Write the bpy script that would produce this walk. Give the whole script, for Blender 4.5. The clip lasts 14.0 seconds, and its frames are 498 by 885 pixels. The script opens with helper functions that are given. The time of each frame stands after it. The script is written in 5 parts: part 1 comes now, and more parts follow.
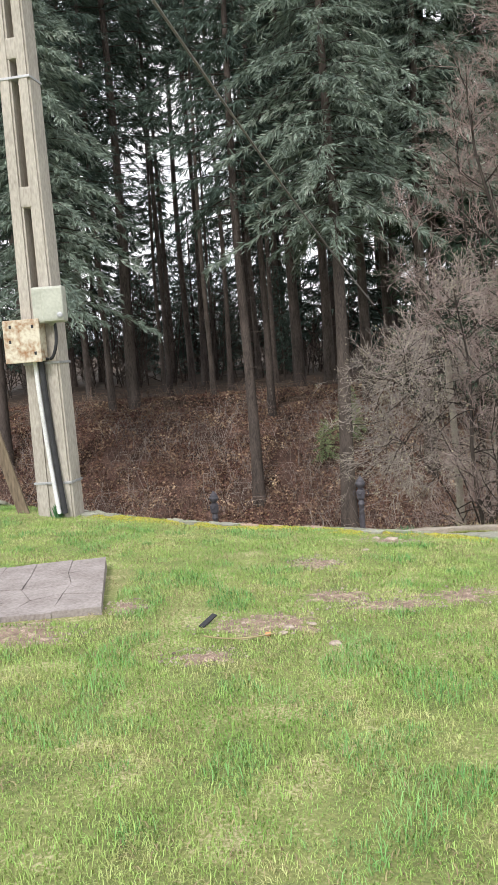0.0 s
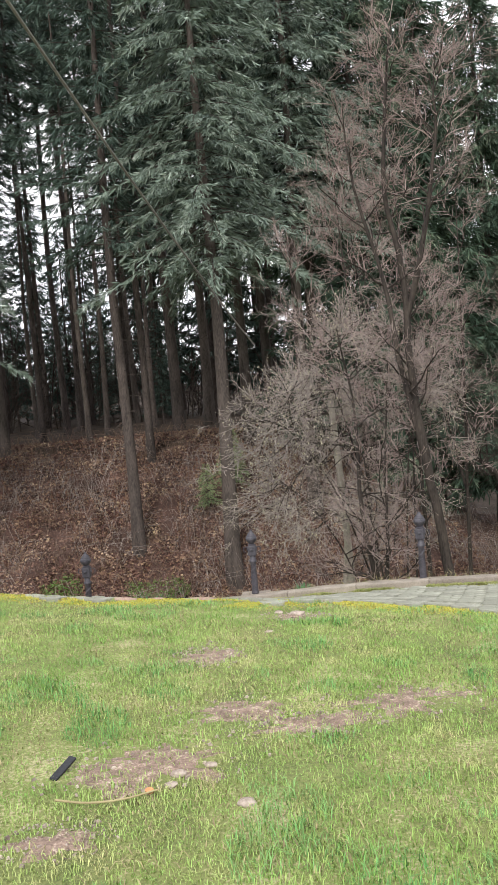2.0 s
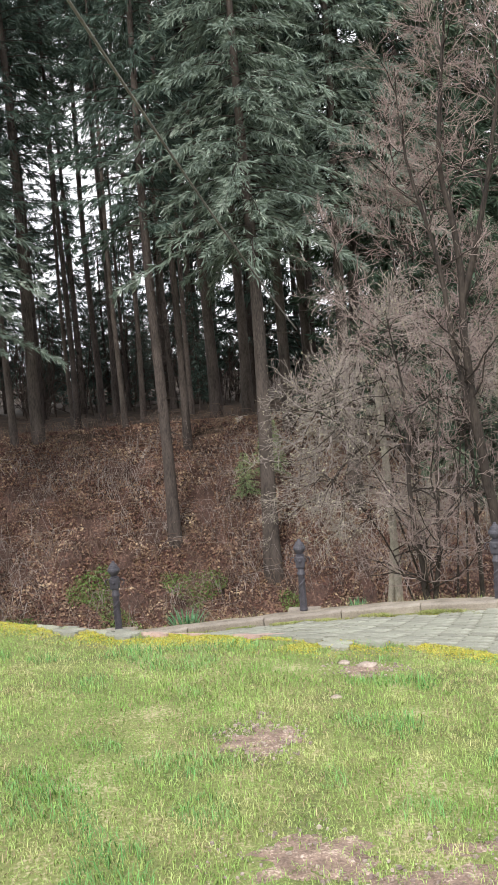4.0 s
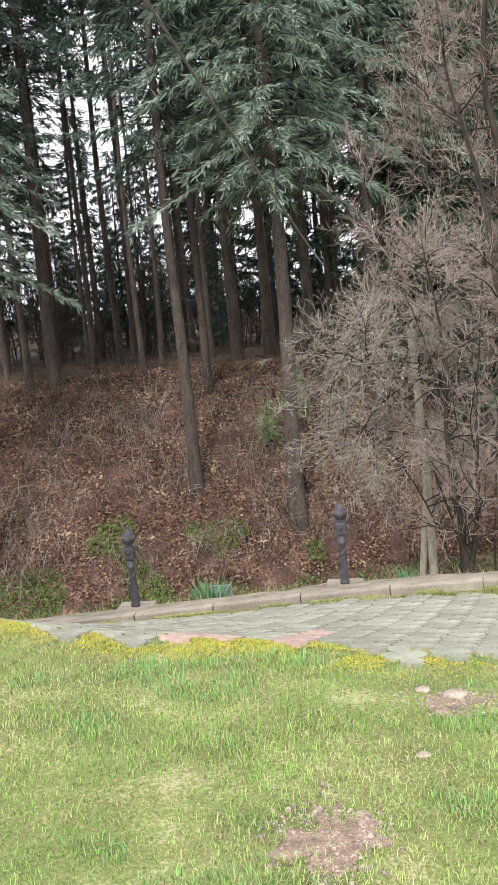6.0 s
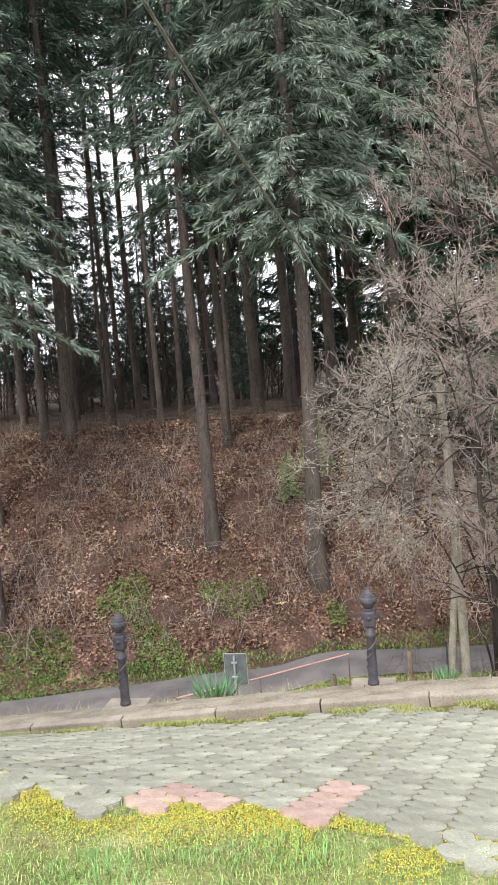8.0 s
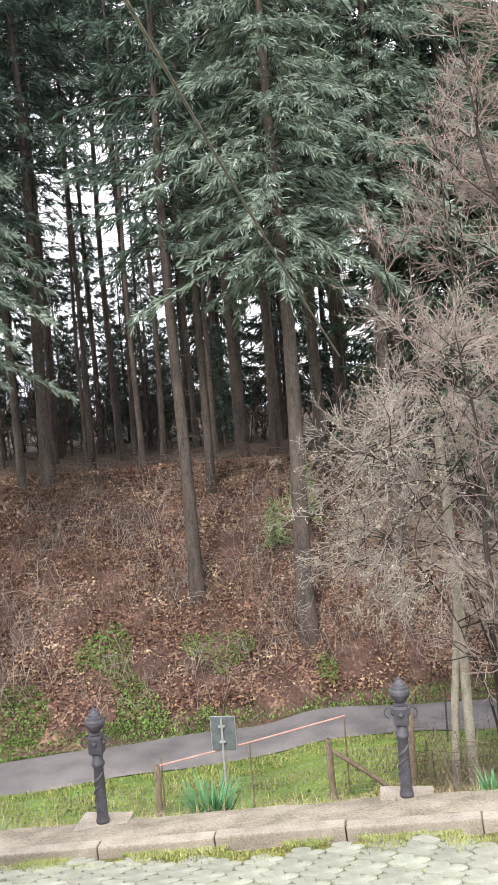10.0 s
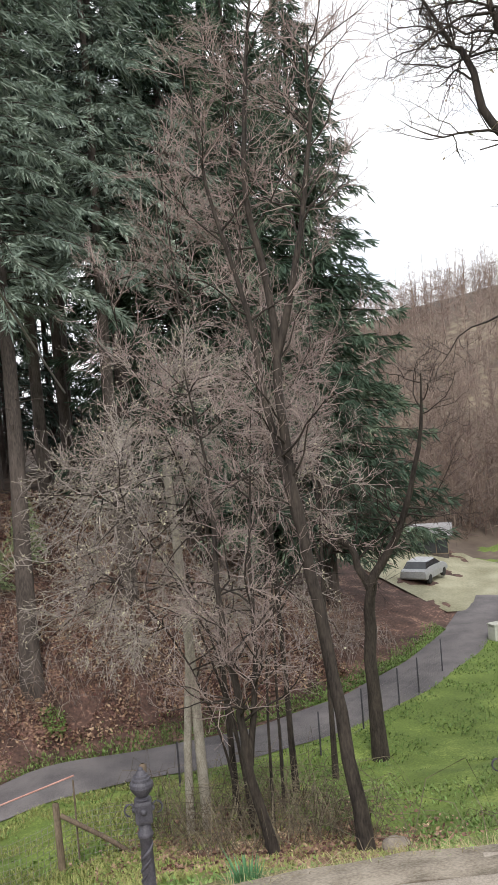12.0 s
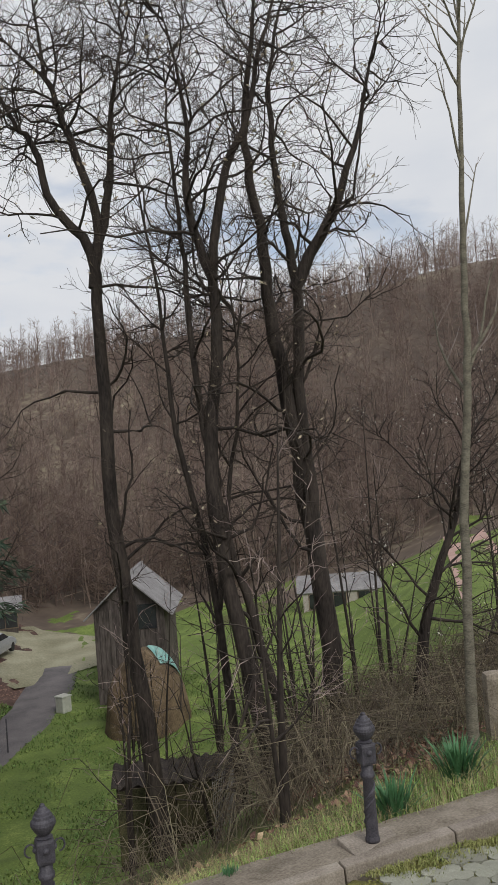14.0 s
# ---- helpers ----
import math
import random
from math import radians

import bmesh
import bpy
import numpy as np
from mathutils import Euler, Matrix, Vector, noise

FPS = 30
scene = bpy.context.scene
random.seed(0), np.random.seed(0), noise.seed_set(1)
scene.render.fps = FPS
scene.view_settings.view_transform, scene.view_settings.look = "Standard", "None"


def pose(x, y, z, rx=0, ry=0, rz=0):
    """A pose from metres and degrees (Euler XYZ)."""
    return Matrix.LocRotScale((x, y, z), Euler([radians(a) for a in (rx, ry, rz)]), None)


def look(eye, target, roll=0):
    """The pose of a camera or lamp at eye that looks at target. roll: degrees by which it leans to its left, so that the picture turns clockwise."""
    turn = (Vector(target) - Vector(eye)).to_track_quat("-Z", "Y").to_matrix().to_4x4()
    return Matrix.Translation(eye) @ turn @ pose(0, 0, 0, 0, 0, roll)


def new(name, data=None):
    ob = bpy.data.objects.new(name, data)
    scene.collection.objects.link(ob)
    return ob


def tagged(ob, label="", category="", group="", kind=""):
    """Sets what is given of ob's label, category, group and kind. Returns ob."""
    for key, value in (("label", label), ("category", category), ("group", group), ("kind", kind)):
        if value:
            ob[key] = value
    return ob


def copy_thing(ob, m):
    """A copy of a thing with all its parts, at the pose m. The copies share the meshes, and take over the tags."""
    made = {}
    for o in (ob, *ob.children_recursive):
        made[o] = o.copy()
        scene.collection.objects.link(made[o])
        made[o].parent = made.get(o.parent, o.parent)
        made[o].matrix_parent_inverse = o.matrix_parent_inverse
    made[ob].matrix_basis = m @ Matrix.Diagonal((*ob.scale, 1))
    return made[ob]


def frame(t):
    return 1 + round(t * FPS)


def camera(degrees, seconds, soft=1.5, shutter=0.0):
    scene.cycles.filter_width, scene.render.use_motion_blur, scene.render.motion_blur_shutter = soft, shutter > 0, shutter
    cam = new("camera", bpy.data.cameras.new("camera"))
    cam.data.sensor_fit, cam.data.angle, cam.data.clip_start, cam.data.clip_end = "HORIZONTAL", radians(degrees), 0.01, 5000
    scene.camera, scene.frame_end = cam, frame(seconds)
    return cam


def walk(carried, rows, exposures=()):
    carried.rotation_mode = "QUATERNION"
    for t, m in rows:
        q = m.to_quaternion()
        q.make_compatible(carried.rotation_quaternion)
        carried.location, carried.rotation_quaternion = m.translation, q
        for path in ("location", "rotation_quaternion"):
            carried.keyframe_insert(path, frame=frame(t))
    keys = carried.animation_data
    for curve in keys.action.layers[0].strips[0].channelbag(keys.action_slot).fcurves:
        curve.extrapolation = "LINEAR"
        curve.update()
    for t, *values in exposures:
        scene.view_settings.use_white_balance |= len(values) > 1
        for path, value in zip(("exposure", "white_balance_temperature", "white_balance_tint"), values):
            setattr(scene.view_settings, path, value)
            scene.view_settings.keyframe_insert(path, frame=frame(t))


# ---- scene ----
cam = camera(33.1, 14.0)
METRES, EYE, TILT, LEAN, TURN = 8.0, 1.5, 0.0, 0.0, 0.0
ROWS = [
    (0.0, 0.0, 0.0, 0.0, -0.43, -5.85, 4.16),
    (0.5, -0.0008, 0.0353, -0.0021, -6.18, -3.41, 4.39),
    (1.0, 0.0047, 0.0835, -0.0059, -7.08, -1.86, 4.29),
    (1.5, 0.0044, 0.1321, -0.012, -7.51, -2.61, 4.79),
    (2.0, 0.0072, 0.1722, -0.0043, -8.72, -3.51, 4.7),
    (2.5, 0.023, 0.2156, -0.0014, -7.68, -4.86, 4.04),
    (3.0, 0.0225, 0.2602, -0.0018, -7.15, -4.42, 4.04),
    (3.5, 0.015, 0.2995, 0.0049, -6.73, -4.06, 4.28),
    (6.0, 0.017, 0.5117, 0.0033, -4.89, -8.16, 5.11),
    (6.5, 0.0243, 0.5435, 0.0032, -5.77, -8.83, 5.34),
    (7.0, 0.0255, 0.581, 0.0019, -6.58, -6.06, 5.0),
    (7.5, 0.0297, 0.6297, 0.0016, -6.12, -5.41, 4.84),
    (8.0, 0.0403, 0.6742, 0.0013, -3.34, -4.47, 4.47),
    (10.5, 0.0265, 0.8632, 0.0075, -6.01, -1.47, 4.64),
    (11.0, 0.0289, 0.8858, 0.0088, -11.87, -1.55, 4.45),
    (11.5, 0.0442, 0.9088, 0.0102, -17.43, -1.09, 4.53),
    (12.0, 0.0433, 0.9301, 0.0193, -23.35, -0.88, 4.76),
    (12.5, 0.036, 0.9359, 0.0237, -29.36, -0.02, 4.38),
    (13.0, 0.037, 0.9344, 0.025, -36.54, 0.26, 4.53),
    (13.5, 0.0471, 0.9168, 0.0275, -44.58, 1.08, 4.4),
    (14.0, 0.0609, 0.9052, 0.026, -51.92, 1.57, 4.43),
]
walk(cam, [(t, pose(0, 0, EYE, TILT, LEAN, TURN) @ pose(METRES * x, METRES * y, METRES * z, 90 + pitch, roll, yaw)) for t, x, y, z, yaw, pitch, roll in ROWS],
     exposures=[(0, 0.8), (1.5, 0.8), (3.5, 0.85), (6.0, 1.05), (8.2, 1.2), (10.5, 1.5), (11.3, 1.3), (12.0, 0.7), (12.5, 0.32), (13.2, 0.05), (14, -0.22)])

# ---- light ----
world = bpy.data.worlds.new("sky")
scene.world = world
world.use_nodes = True
wn, wl = world.node_tree.nodes, world.node_tree.links
wn.clear()
SUN_EL, SUN_AZ = radians(42), radians(200)
sky = wn.new("ShaderNodeTexSky")
sky.sky_type, sky.sun_disc, sky.sun_elevation, sky.sun_rotation = "NISHITA", False, SUN_EL, SUN_AZ
sky_bg = wn.new("ShaderNodeBackground")
sky_bg.inputs["Strength"].default_value = 0.14
cloud_bg = wn.new("ShaderNodeBackground")
cloud_bg.inputs["Strength"].default_value = 1.0
coord = wn.new("ShaderNodeTexCoord")
stretch = wn.new("ShaderNodeMapping")
stretch.inputs["Scale"].default_value = (1.0, 1.0, 2.6)
puffs = wn.new("ShaderNodeTexNoise")
puffs.inputs["Scale"].default_value, puffs.inputs["Detail"].default_value = 2.6, 7
cover = wn.new("ShaderNodeMapRange")
cover.inputs["From Min"].default_value, cover.inputs["From Max"].default_value = 0.22, 0.38
wisps = wn.new("ShaderNodeTexNoise")
wisps.inputs["Scale"].default_value, wisps.inputs["Detail"].default_value = 5.0, 6
tone = wn.new("ShaderNodeMix")
tone.data_type = "RGBA"
tone.inputs[6].default_value, tone.inputs[7].default_value = (0.66, 0.71, 0.80, 1), (1.0, 0.99, 0.98, 1)
both, sky_out = wn.new("ShaderNodeMixShader"), wn.new("ShaderNodeOutputWorld")
wl.new(coord.outputs["Generated"], stretch.inputs["Vector"])
wl.new(stretch.outputs["Vector"], puffs.inputs["Vector"])
wl.new(stretch.outputs["Vector"], wisps.inputs["Vector"])
wl.new(puffs.outputs["Fac"], cover.inputs["Value"])
wl.new(wisps.outputs["Fac"], tone.inputs[0])
wl.new(tone.outputs[2], cloud_bg.inputs["Color"])
wl.new(sky.outputs["Color"], sky_bg.inputs["Color"])
wl.new(cover.outputs["Result"], both.inputs["Fac"])
wl.new(sky_bg.outputs["Background"], both.inputs[1])
wl.new(cloud_bg.outputs["Background"], both.inputs[2])
wl.new(both.outputs["Shader"], sky_out.inputs["Surface"])
sun = new("sun", bpy.data.lights.new("sun", "SUN"))
sun.data.energy, sun.data.angle, sun.data.color = 1.5, radians(14), (1.0, 0.96, 0.9)
sun.matrix_world = look((0, 0, 30), (0 - 10 * math.sin(SUN_AZ), -10 * math.cos(SUN_AZ), 30 - 10 * math.tan(SUN_EL)))


# ---- materials ----
def mat(name, a, b, scale=6.0, rough=0.85, bump=0.3, vary=0.0, fine=60.0, metal=0.0, c=None, stretch_z=1.0, island=0.0, spec=0.3, cells=False):
    """A surface of two or three colours, mottled at two sizes, with relief; vary and island shift the value by thing or by loose piece."""
    m = bpy.data.materials.new(name)
    m.use_nodes = True
    n, l = m.node_tree.nodes, m.node_tree.links
    bsdf = n["Principled BSDF"]
    bsdf.inputs["Roughness"].default_value, bsdf.inputs["Metallic"].default_value = rough, metal
    bsdf.inputs["Specular IOR Level"].default_value = spec
    tc, mp = n.new("ShaderNodeTexCoord"), n.new("ShaderNodeMapping")
    mp.inputs["Scale"].default_value = (1, 1, stretch_z)
    l.new(tc.outputs["Object"], mp.inputs["Vector"])
    big, small = n.new("ShaderNodeTexNoise"), n.new("ShaderNodeTexNoise")
    big.inputs["Scale"].default_value, big.inputs["Detail"].default_value = scale, 6
    small.inputs["Scale"].default_value, small.inputs["Detail"].default_value = fine, 4
    l.new(mp.outputs["Vector"], big.inputs["Vector"])
    l.new(mp.outputs["Vector"], small.inputs["Vector"])
    add = n.new("ShaderNodeMath")
    add.operation, add.inputs[1].default_value = "MULTIPLY_ADD", 0.5
    half = n.new("ShaderNodeMath")
    half.operation, half.inputs[1].default_value = "MULTIPLY", 0.55
    l.new(big.outputs["Fac"], half.inputs[0])
    l.new(small.outputs["Fac"], add.inputs[0])
    l.new(half.outputs[0], add.inputs[2])
    ramp = n.new("ShaderNodeValToRGB")
    ramp.color_ramp.elements[0].position, ramp.color_ramp.elements[1].position = 0.38, 0.66
    ramp.color_ramp.elements[0].color, ramp.color_ramp.elements[1].color = (*a, 1), (*b, 1)
    if c:
        ramp.color_ramp.elements.new(0.58).color = (*c, 1)
    l.new(add.outputs[0], ramp.inputs["Fac"])
    out = ramp.outputs["Color"]
    for amount, node, socket in ((vary, "ShaderNodeObjectInfo", "Random"), (island, "ShaderNodeNewGeometry", "Random Per Island")):
        if amount:
            src, rng, hsv = n.new(node), n.new("ShaderNodeMapRange"), n.new("ShaderNodeHueSaturation")
            rng.inputs["To Min"].default_value, rng.inputs["To Max"].default_value = 1 - amount, 1 + amount
            l.new(src.outputs[socket], rng.inputs["Value"])
            l.new(rng.outputs["Result"], hsv.inputs["Value"])
            hue = n.new("ShaderNodeMapRange")
            hue.inputs["To Min"].default_value, hue.inputs["To Max"].default_value = 0.5 - 0.05 * amount, 0.5 + 0.05 * amount
            l.new(src.outputs[socket], hue.inputs["Value"])
            l.new(hue.outputs["Result"], hsv.inputs["Hue"])
            l.new(out, hsv.inputs["Color"])
            out = hsv.outputs["Color"]
    l.new(out, bsdf.inputs["Base Color"])
    if bump:
        bp = n.new("ShaderNodeBump")
        bp.inputs["Strength"].default_value, bp.inputs["Distance"].default_value = bump, 0.02
        l.new(add.outputs[0], bp.inputs["Height"])
        l.new(bp.outputs["Normal"], bsdf.inputs["Normal"])
    return m


M_SOIL = mat("lawn_soil", (0.12, 0.145, 0.05), (0.44, 0.39, 0.23), 2.6, bump=0.9, fine=60, c=(0.23, 0.25, 0.09))
M_DIRT = mat("dirt", (0.17, 0.12, 0.095), (0.58, 0.45, 0.37), 16, bump=1.0, fine=90, c=(0.33, 0.235, 0.185))
M_MOSSBED = mat("paving_bed", (0.06, 0.06, 0.025), (0.24, 0.23, 0.07), 9, bump=0.8, fine=80)
M_LITTER = mat("leaf_litter", (0.035, 0.022, 0.017), (0.27, 0.165, 0.12), 0.9, bump=1.0, fine=9, c=(0.11, 0.062, 0.05))
M_SLOPE = mat("rough_grass", (0.07, 0.075, 0.03), (0.20, 0.17, 0.09), 1.2, bump=0.9, fine=14, c=(0.11, 0.12, 0.04))
M_MEADOW = mat("meadow", (0.10, 0.14, 0.035), (0.27, 0.33, 0.09), 0.7, bump=0.9, fine=14, c=(0.155, 0.215, 0.05))
# wood floor, darkened in its colour for the shade under the spruces
M_SHADED_FLOOR = mat("shaded_wood_floor", (0.03, 0.02, 0.015), (0.09, 0.06, 0.04), 0.5, bump=0.8, fine=6)
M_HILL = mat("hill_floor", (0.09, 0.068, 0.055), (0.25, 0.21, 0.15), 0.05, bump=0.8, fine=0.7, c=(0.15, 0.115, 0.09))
M_ASPHALT = mat("asphalt", (0.09, 0.083, 0.088), (0.21, 0.19, 0.19), 0.8, bump=0.4, fine=30)
M_CONCRETE = mat("concrete", (0.30, 0.27, 0.24), (0.52, 0.48, 0.43), 3, bump=0.5, fine=60, stretch_z=0.3)
M_KERB = mat("kerb_stone", (0.20, 0.17, 0.14), (0.38, 0.33, 0.28), 5, bump=0.6, fine=70, vary=0.12)
M_COPING = mat("worn_coping", (0.15, 0.125, 0.095), (0.36, 0.31, 0.25), 4, bump=0.7, fine=50)
M_PAVER = mat("paver", (0.24, 0.24, 0.195), (0.43, 0.42, 0.355), 5, bump=0.5, fine=120, vary=0.16, c=(0.33, 0.33, 0.27))
M_PAVER_FAR = mat("paver_rest", (0.24, 0.24, 0.195), (0.43, 0.42, 0.355), 5, bump=0.5, fine=120, island=0.16, c=(0.33, 0.33, 0.27))
M_PAVER_RED = mat("paver_red", (0.36, 0.24, 0.205), (0.50, 0.37, 0.32), 7, bump=0.5, fine=120, vary=0.1)
M_IRON = mat("painted_iron", (0.03, 0.028, 0.036), (0.09, 0.084, 0.10), 14, rough=0.55, bump=0.3, fine=90, spec=0.5)
M_GRASS = mat("grass_blade", (0.19, 0.34, 0.075), (0.50, 0.50, 0.23), 1.6, rough=0.75, bump=0, fine=9, island=0.32, c=(0.36, 0.46, 0.15), spec=0.15)
M_TUFT = mat("lush_grass", (0.11, 0.28, 0.075), (0.27, 0.43, 0.15), 1.0, rough=0.75, bump=0, fine=5, island=0.3)
M_STRAW = mat("dry_grass", (0.22, 0.175, 0.09), (0.40, 0.34, 0.19), 1.0, rough=0.8, bump=0, fine=5, island=0.35)
M_MOSS = mat("yellow_moss", (0.42, 0.38, 0.05), (0.62, 0.54, 0.11), 6, bump=0.3, fine=90, island=0.15)
M_JOINT = mat("joint_moss", (0.16, 0.18, 0.04), (0.38, 0.36, 0.10), 3, bump=0.2, fine=60, island=0.25)
M_WEED = mat("kerb_weed", (0.15, 0.19, 0.05), (0.36, 0.35, 0.14), 3, rough=0.8, bump=0, fine=20, island=0.35, spec=0.15)
M_SCRUB = mat("scrub_stem", (0.085, 0.07, 0.05), (0.25, 0.205, 0.145), 0.6, rough=0.85, bump=0, fine=5, island=0.45)
M_DAFF = mat("daffodil_leaf", (0.05, 0.15, 0.06), (0.12, 0.26, 0.12), 4, rough=0.5, bump=0, island=0.25)
M_IVY = mat("ivy_leaf", (0.08, 0.14, 0.03), (0.20, 0.27, 0.085), 0.7, rough=0.6, bump=0, island=0.4)
M_LEAF = mat("dead_leaf", (0.15, 0.07, 0.05), (0.50, 0.36, 0.26), 0.6, rough=0.8, bump=0, fine=6, island=0.6, c=(0.27, 0.165, 0.125))
M_BRAMBLE = mat("bramble_stem", (0.10, 0.062, 0.05), (0.27, 0.19, 0.15), 0.5, rough=0.8, bump=0, fine=4, island=0.4)
M_BARK = mat("spruce_bark", (0.04, 0.032, 0.029), (0.125, 0.10, 0.088), 3, bump=1.0, fine=22, stretch_z=0.25, vary=0.2)
M_BARK_DARK = mat("dark_bark", (0.018, 0.014, 0.013), (0.075, 0.06, 0.05), 4, bump=1.0, fine=26, stretch_z=0.25)
M_BARK_PALE = mat("pale_bark", (0.22, 0.195, 0.16), (0.44, 0.40, 0.34), 5, bump=0.6, fine=40, stretch_z=0.5)
M_TWIG = mat("twig", (0.035, 0.027, 0.023), (0.095, 0.073, 0.062), 2, bump=0, fine=9, island=0.3)
M_TWIG_RED = mat("reddish_twig", (0.22, 0.16, 0.15), (0.42, 0.335, 0.31), 0.6, bump=0, fine=5, island=0.3)
M_TWIG_PALE = mat("pale_twig", (0.21, 0.175, 0.16), (0.43, 0.37, 0.34), 0.6, bump=0, fine=5, island=0.3)
M_BARK_YOUNG = mat("young_bark", (0.10, 0.09, 0.07), (0.24, 0.22, 0.17), 5, bump=0.6, fine=40, stretch_z=2.5)
M_NEEDLE_PALE = mat("pale_needles", (0.12, 0.17, 0.08), (0.32, 0.37, 0.20), 0.5, rough=0.9, spec=0.08, bump=0, fine=3, island=0.4)
M_BUD = mat("pale_buds", (0.36, 0.33, 0.21), (0.60, 0.55, 0.42), 1.5, bump=0, island=0.3)
M_CATKIN = mat("dry_pods", (0.30, 0.24, 0.17), (0.46, 0.40, 0.30), 1.5, bump=0, island=0.3)
M_BLOSSOM = mat("white_blossom", (0.55, 0.52, 0.45), (0.8, 0.78, 0.72), 1.5, bump=0, island=0.2)
M_NEEDLE = mat("spruce_needles", (0.055, 0.08, 0.07), (0.19, 0.235, 0.205), 0.35, rough=0.9, spec=0.08, bump=0, fine=3, island=0.45, c=(0.09, 0.125, 0.10))
M_NEEDLE_GREY = mat("grey_needles", (0.15, 0.19, 0.165), (0.40, 0.45, 0.39), 0.4, rough=0.9, spec=0.08, bump=0, fine=3, island=0.4, c=(0.20, 0.25, 0.20))
M_NEEDLE_EDGE = mat("edge_needles", (0.06, 0.095, 0.07), (0.21, 0.26, 0.18), 0.35, rough=0.9, spec=0.08, bump=0, fine=3, island=0.4, c=(0.075, 0.11, 0.075))
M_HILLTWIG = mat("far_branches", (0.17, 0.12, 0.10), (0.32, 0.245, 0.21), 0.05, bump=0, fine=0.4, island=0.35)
M_WOOD = mat("weathered_wood", (0.10, 0.075, 0.055), (0.25, 0.19, 0.14), 4, bump=0.8, fine=40, stretch_z=0.2, vary=0.15)
M_BARN = mat("barn_boards", (0.05, 0.042, 0.038), (0.15, 0.125, 0.115), 1.5, bump=0.7, fine=12, stretch_z=0.2, vary=0.2)
M_ROOF = mat("roof_sheet", (0.17, 0.16, 0.165), (0.33, 0.32, 0.325), 1.2, bump=0.4, fine=10, vary=0.1)
M_HAY = mat("old_hay", (0.08, 0.055, 0.035), (0.20, 0.145, 0.09), 2, bump=1.0, fine=18)
M_TARP = mat("teal_tarp", (0.16, 0.36, 0.34), (0.30, 0.52, 0.48), 2, rough=0.4, bump=0.4, fine=8)
M_WHITE = mat("white_paint", (0.62, 0.62, 0.62), (0.8, 0.8, 0.8), 3, rough=0.4, bump=0.1, fine=30)
M_BOX = mat("rusty_white_metal", (0.30, 0.16, 0.08), (0.66, 0.61, 0.50), 9, rough=0.6, bump=0.2, fine=25, c=(0.60, 0.55, 0.45))
M_PLASTIC = mat("grey_plastic", (0.38, 0.39, 0.34), (0.52, 0.53, 0.47), 6, rough=0.45, bump=0.1, fine=40)
M_CABLE = mat("black_cable", (0.02, 0.02, 0.025), (0.045, 0.045, 0.05), 10, rough=0.5, bump=0.1)
M_PIPE = mat("white_conduit", (0.55, 0.55, 0.56), (0.75, 0.75, 0.76), 8, rough=0.5, bump=0.1)
M_SIGN = mat("sign_back", (0.10, 0.11, 0.13), (0.2, 0.21, 0.23), 5, rough=0.5, bump=0.1, metal=0.3)
M_STEEL = mat("galvanised_steel", (0.33, 0.34, 0.36), (0.5, 0.5, 0.52), 10, rough=0.5, bump=0.1, metal=0.4)
M_WIRE = mat("fence_wire", (0.16, 0.15, 0.14), (0.30, 0.28, 0.26), 10, rough=0.6, bump=0)
M_REDTAPE = mat("faded_red_rail", (0.45, 0.22, 0.19), (0.62, 0.36, 0.31), 5, rough=0.7, bump=0.1)
M_GLASS = mat("dark_glass", (0.02, 0.02, 0.025), (0.04, 0.045, 0.05), 2, rough=0.1, bump=0, spec=0.6)
M_RUBBER = mat("rubber", (0.02, 0.02, 0.02), (0.04, 0.04, 0.04), 10, bump=0.1)
M_PLASTER = mat("pale_plaster", (0.40, 0.36, 0.32), (0.55, 0.51, 0.47), 1.5, bump=0.2, fine=10)
M_PEBBLE = mat("pebble", (0.22, 0.17, 0.14), (0.46, 0.38, 0.33), 8, bump=0.3, island=0.35)
M_STONESLAB = mat("cracked_stone", (0.20, 0.17, 0.16), (0.36, 0.32, 0.31), 4, bump=0.6, fine=50)
M_BLUE = mat("blue_plastic", (0.05, 0.22, 0.55), (0.1, 0.35, 0.7), 5, rough=0.4, bump=0.1)
M_ORANGE = mat("orange_plastic", (0.55, 0.24, 0.10), (0.70, 0.36, 0.17), 20, rough=0.4, bump=0.1)
M_YARD = mat("pale_yard", (0.19, 0.18, 0.11), (0.37, 0.35, 0.25), 0.5, bump=0.5, fine=9)
M_SHED = mat("mossy_boards", (0.025, 0.024, 0.013), (0.10, 0.09, 0.045), 3, bump=0.9, fine=30, vary=0.25)
M_PINK = mat("pink_gravel", (0.42, 0.27, 0.23), (0.56, 0.38, 0.33), 1, bump=0.3, fine=12)


# ---- small mesh tools ----
def mesh(name, verts, faces, material, uneven=False):
    me = bpy.data.meshes.new(name)
    if isinstance(faces, np.ndarray):
        c, k = faces.shape
        me.vertices.add(len(verts))
        me.vertices.foreach_set("co", np.asarray(verts, np.float32).ravel())
        me.loops.add(c * k)
        me.loops.foreach_set("vertex_index", faces.astype(np.int32).ravel())
        me.polygons.add(c)
        me.polygons.foreach_set("loop_start", np.arange(c, dtype=np.int32) * k)
        me.update(calc_edges=True)
    else:
        me.from_pydata([tuple(v) for v in verts], [], faces)
    me.materials.append(material)
    if uneven:
        me.polygons.foreach_set("use_smooth", [True] * len(me.polygons))
    return me


def thing(name, label, category, at=(0, 0, 0), group="", kind="", rz=0.0):
    ob = new(name)
    ob.matrix_basis = pose(*at, 0, 0, rz)
    return tagged(ob, label, category, group, kind)


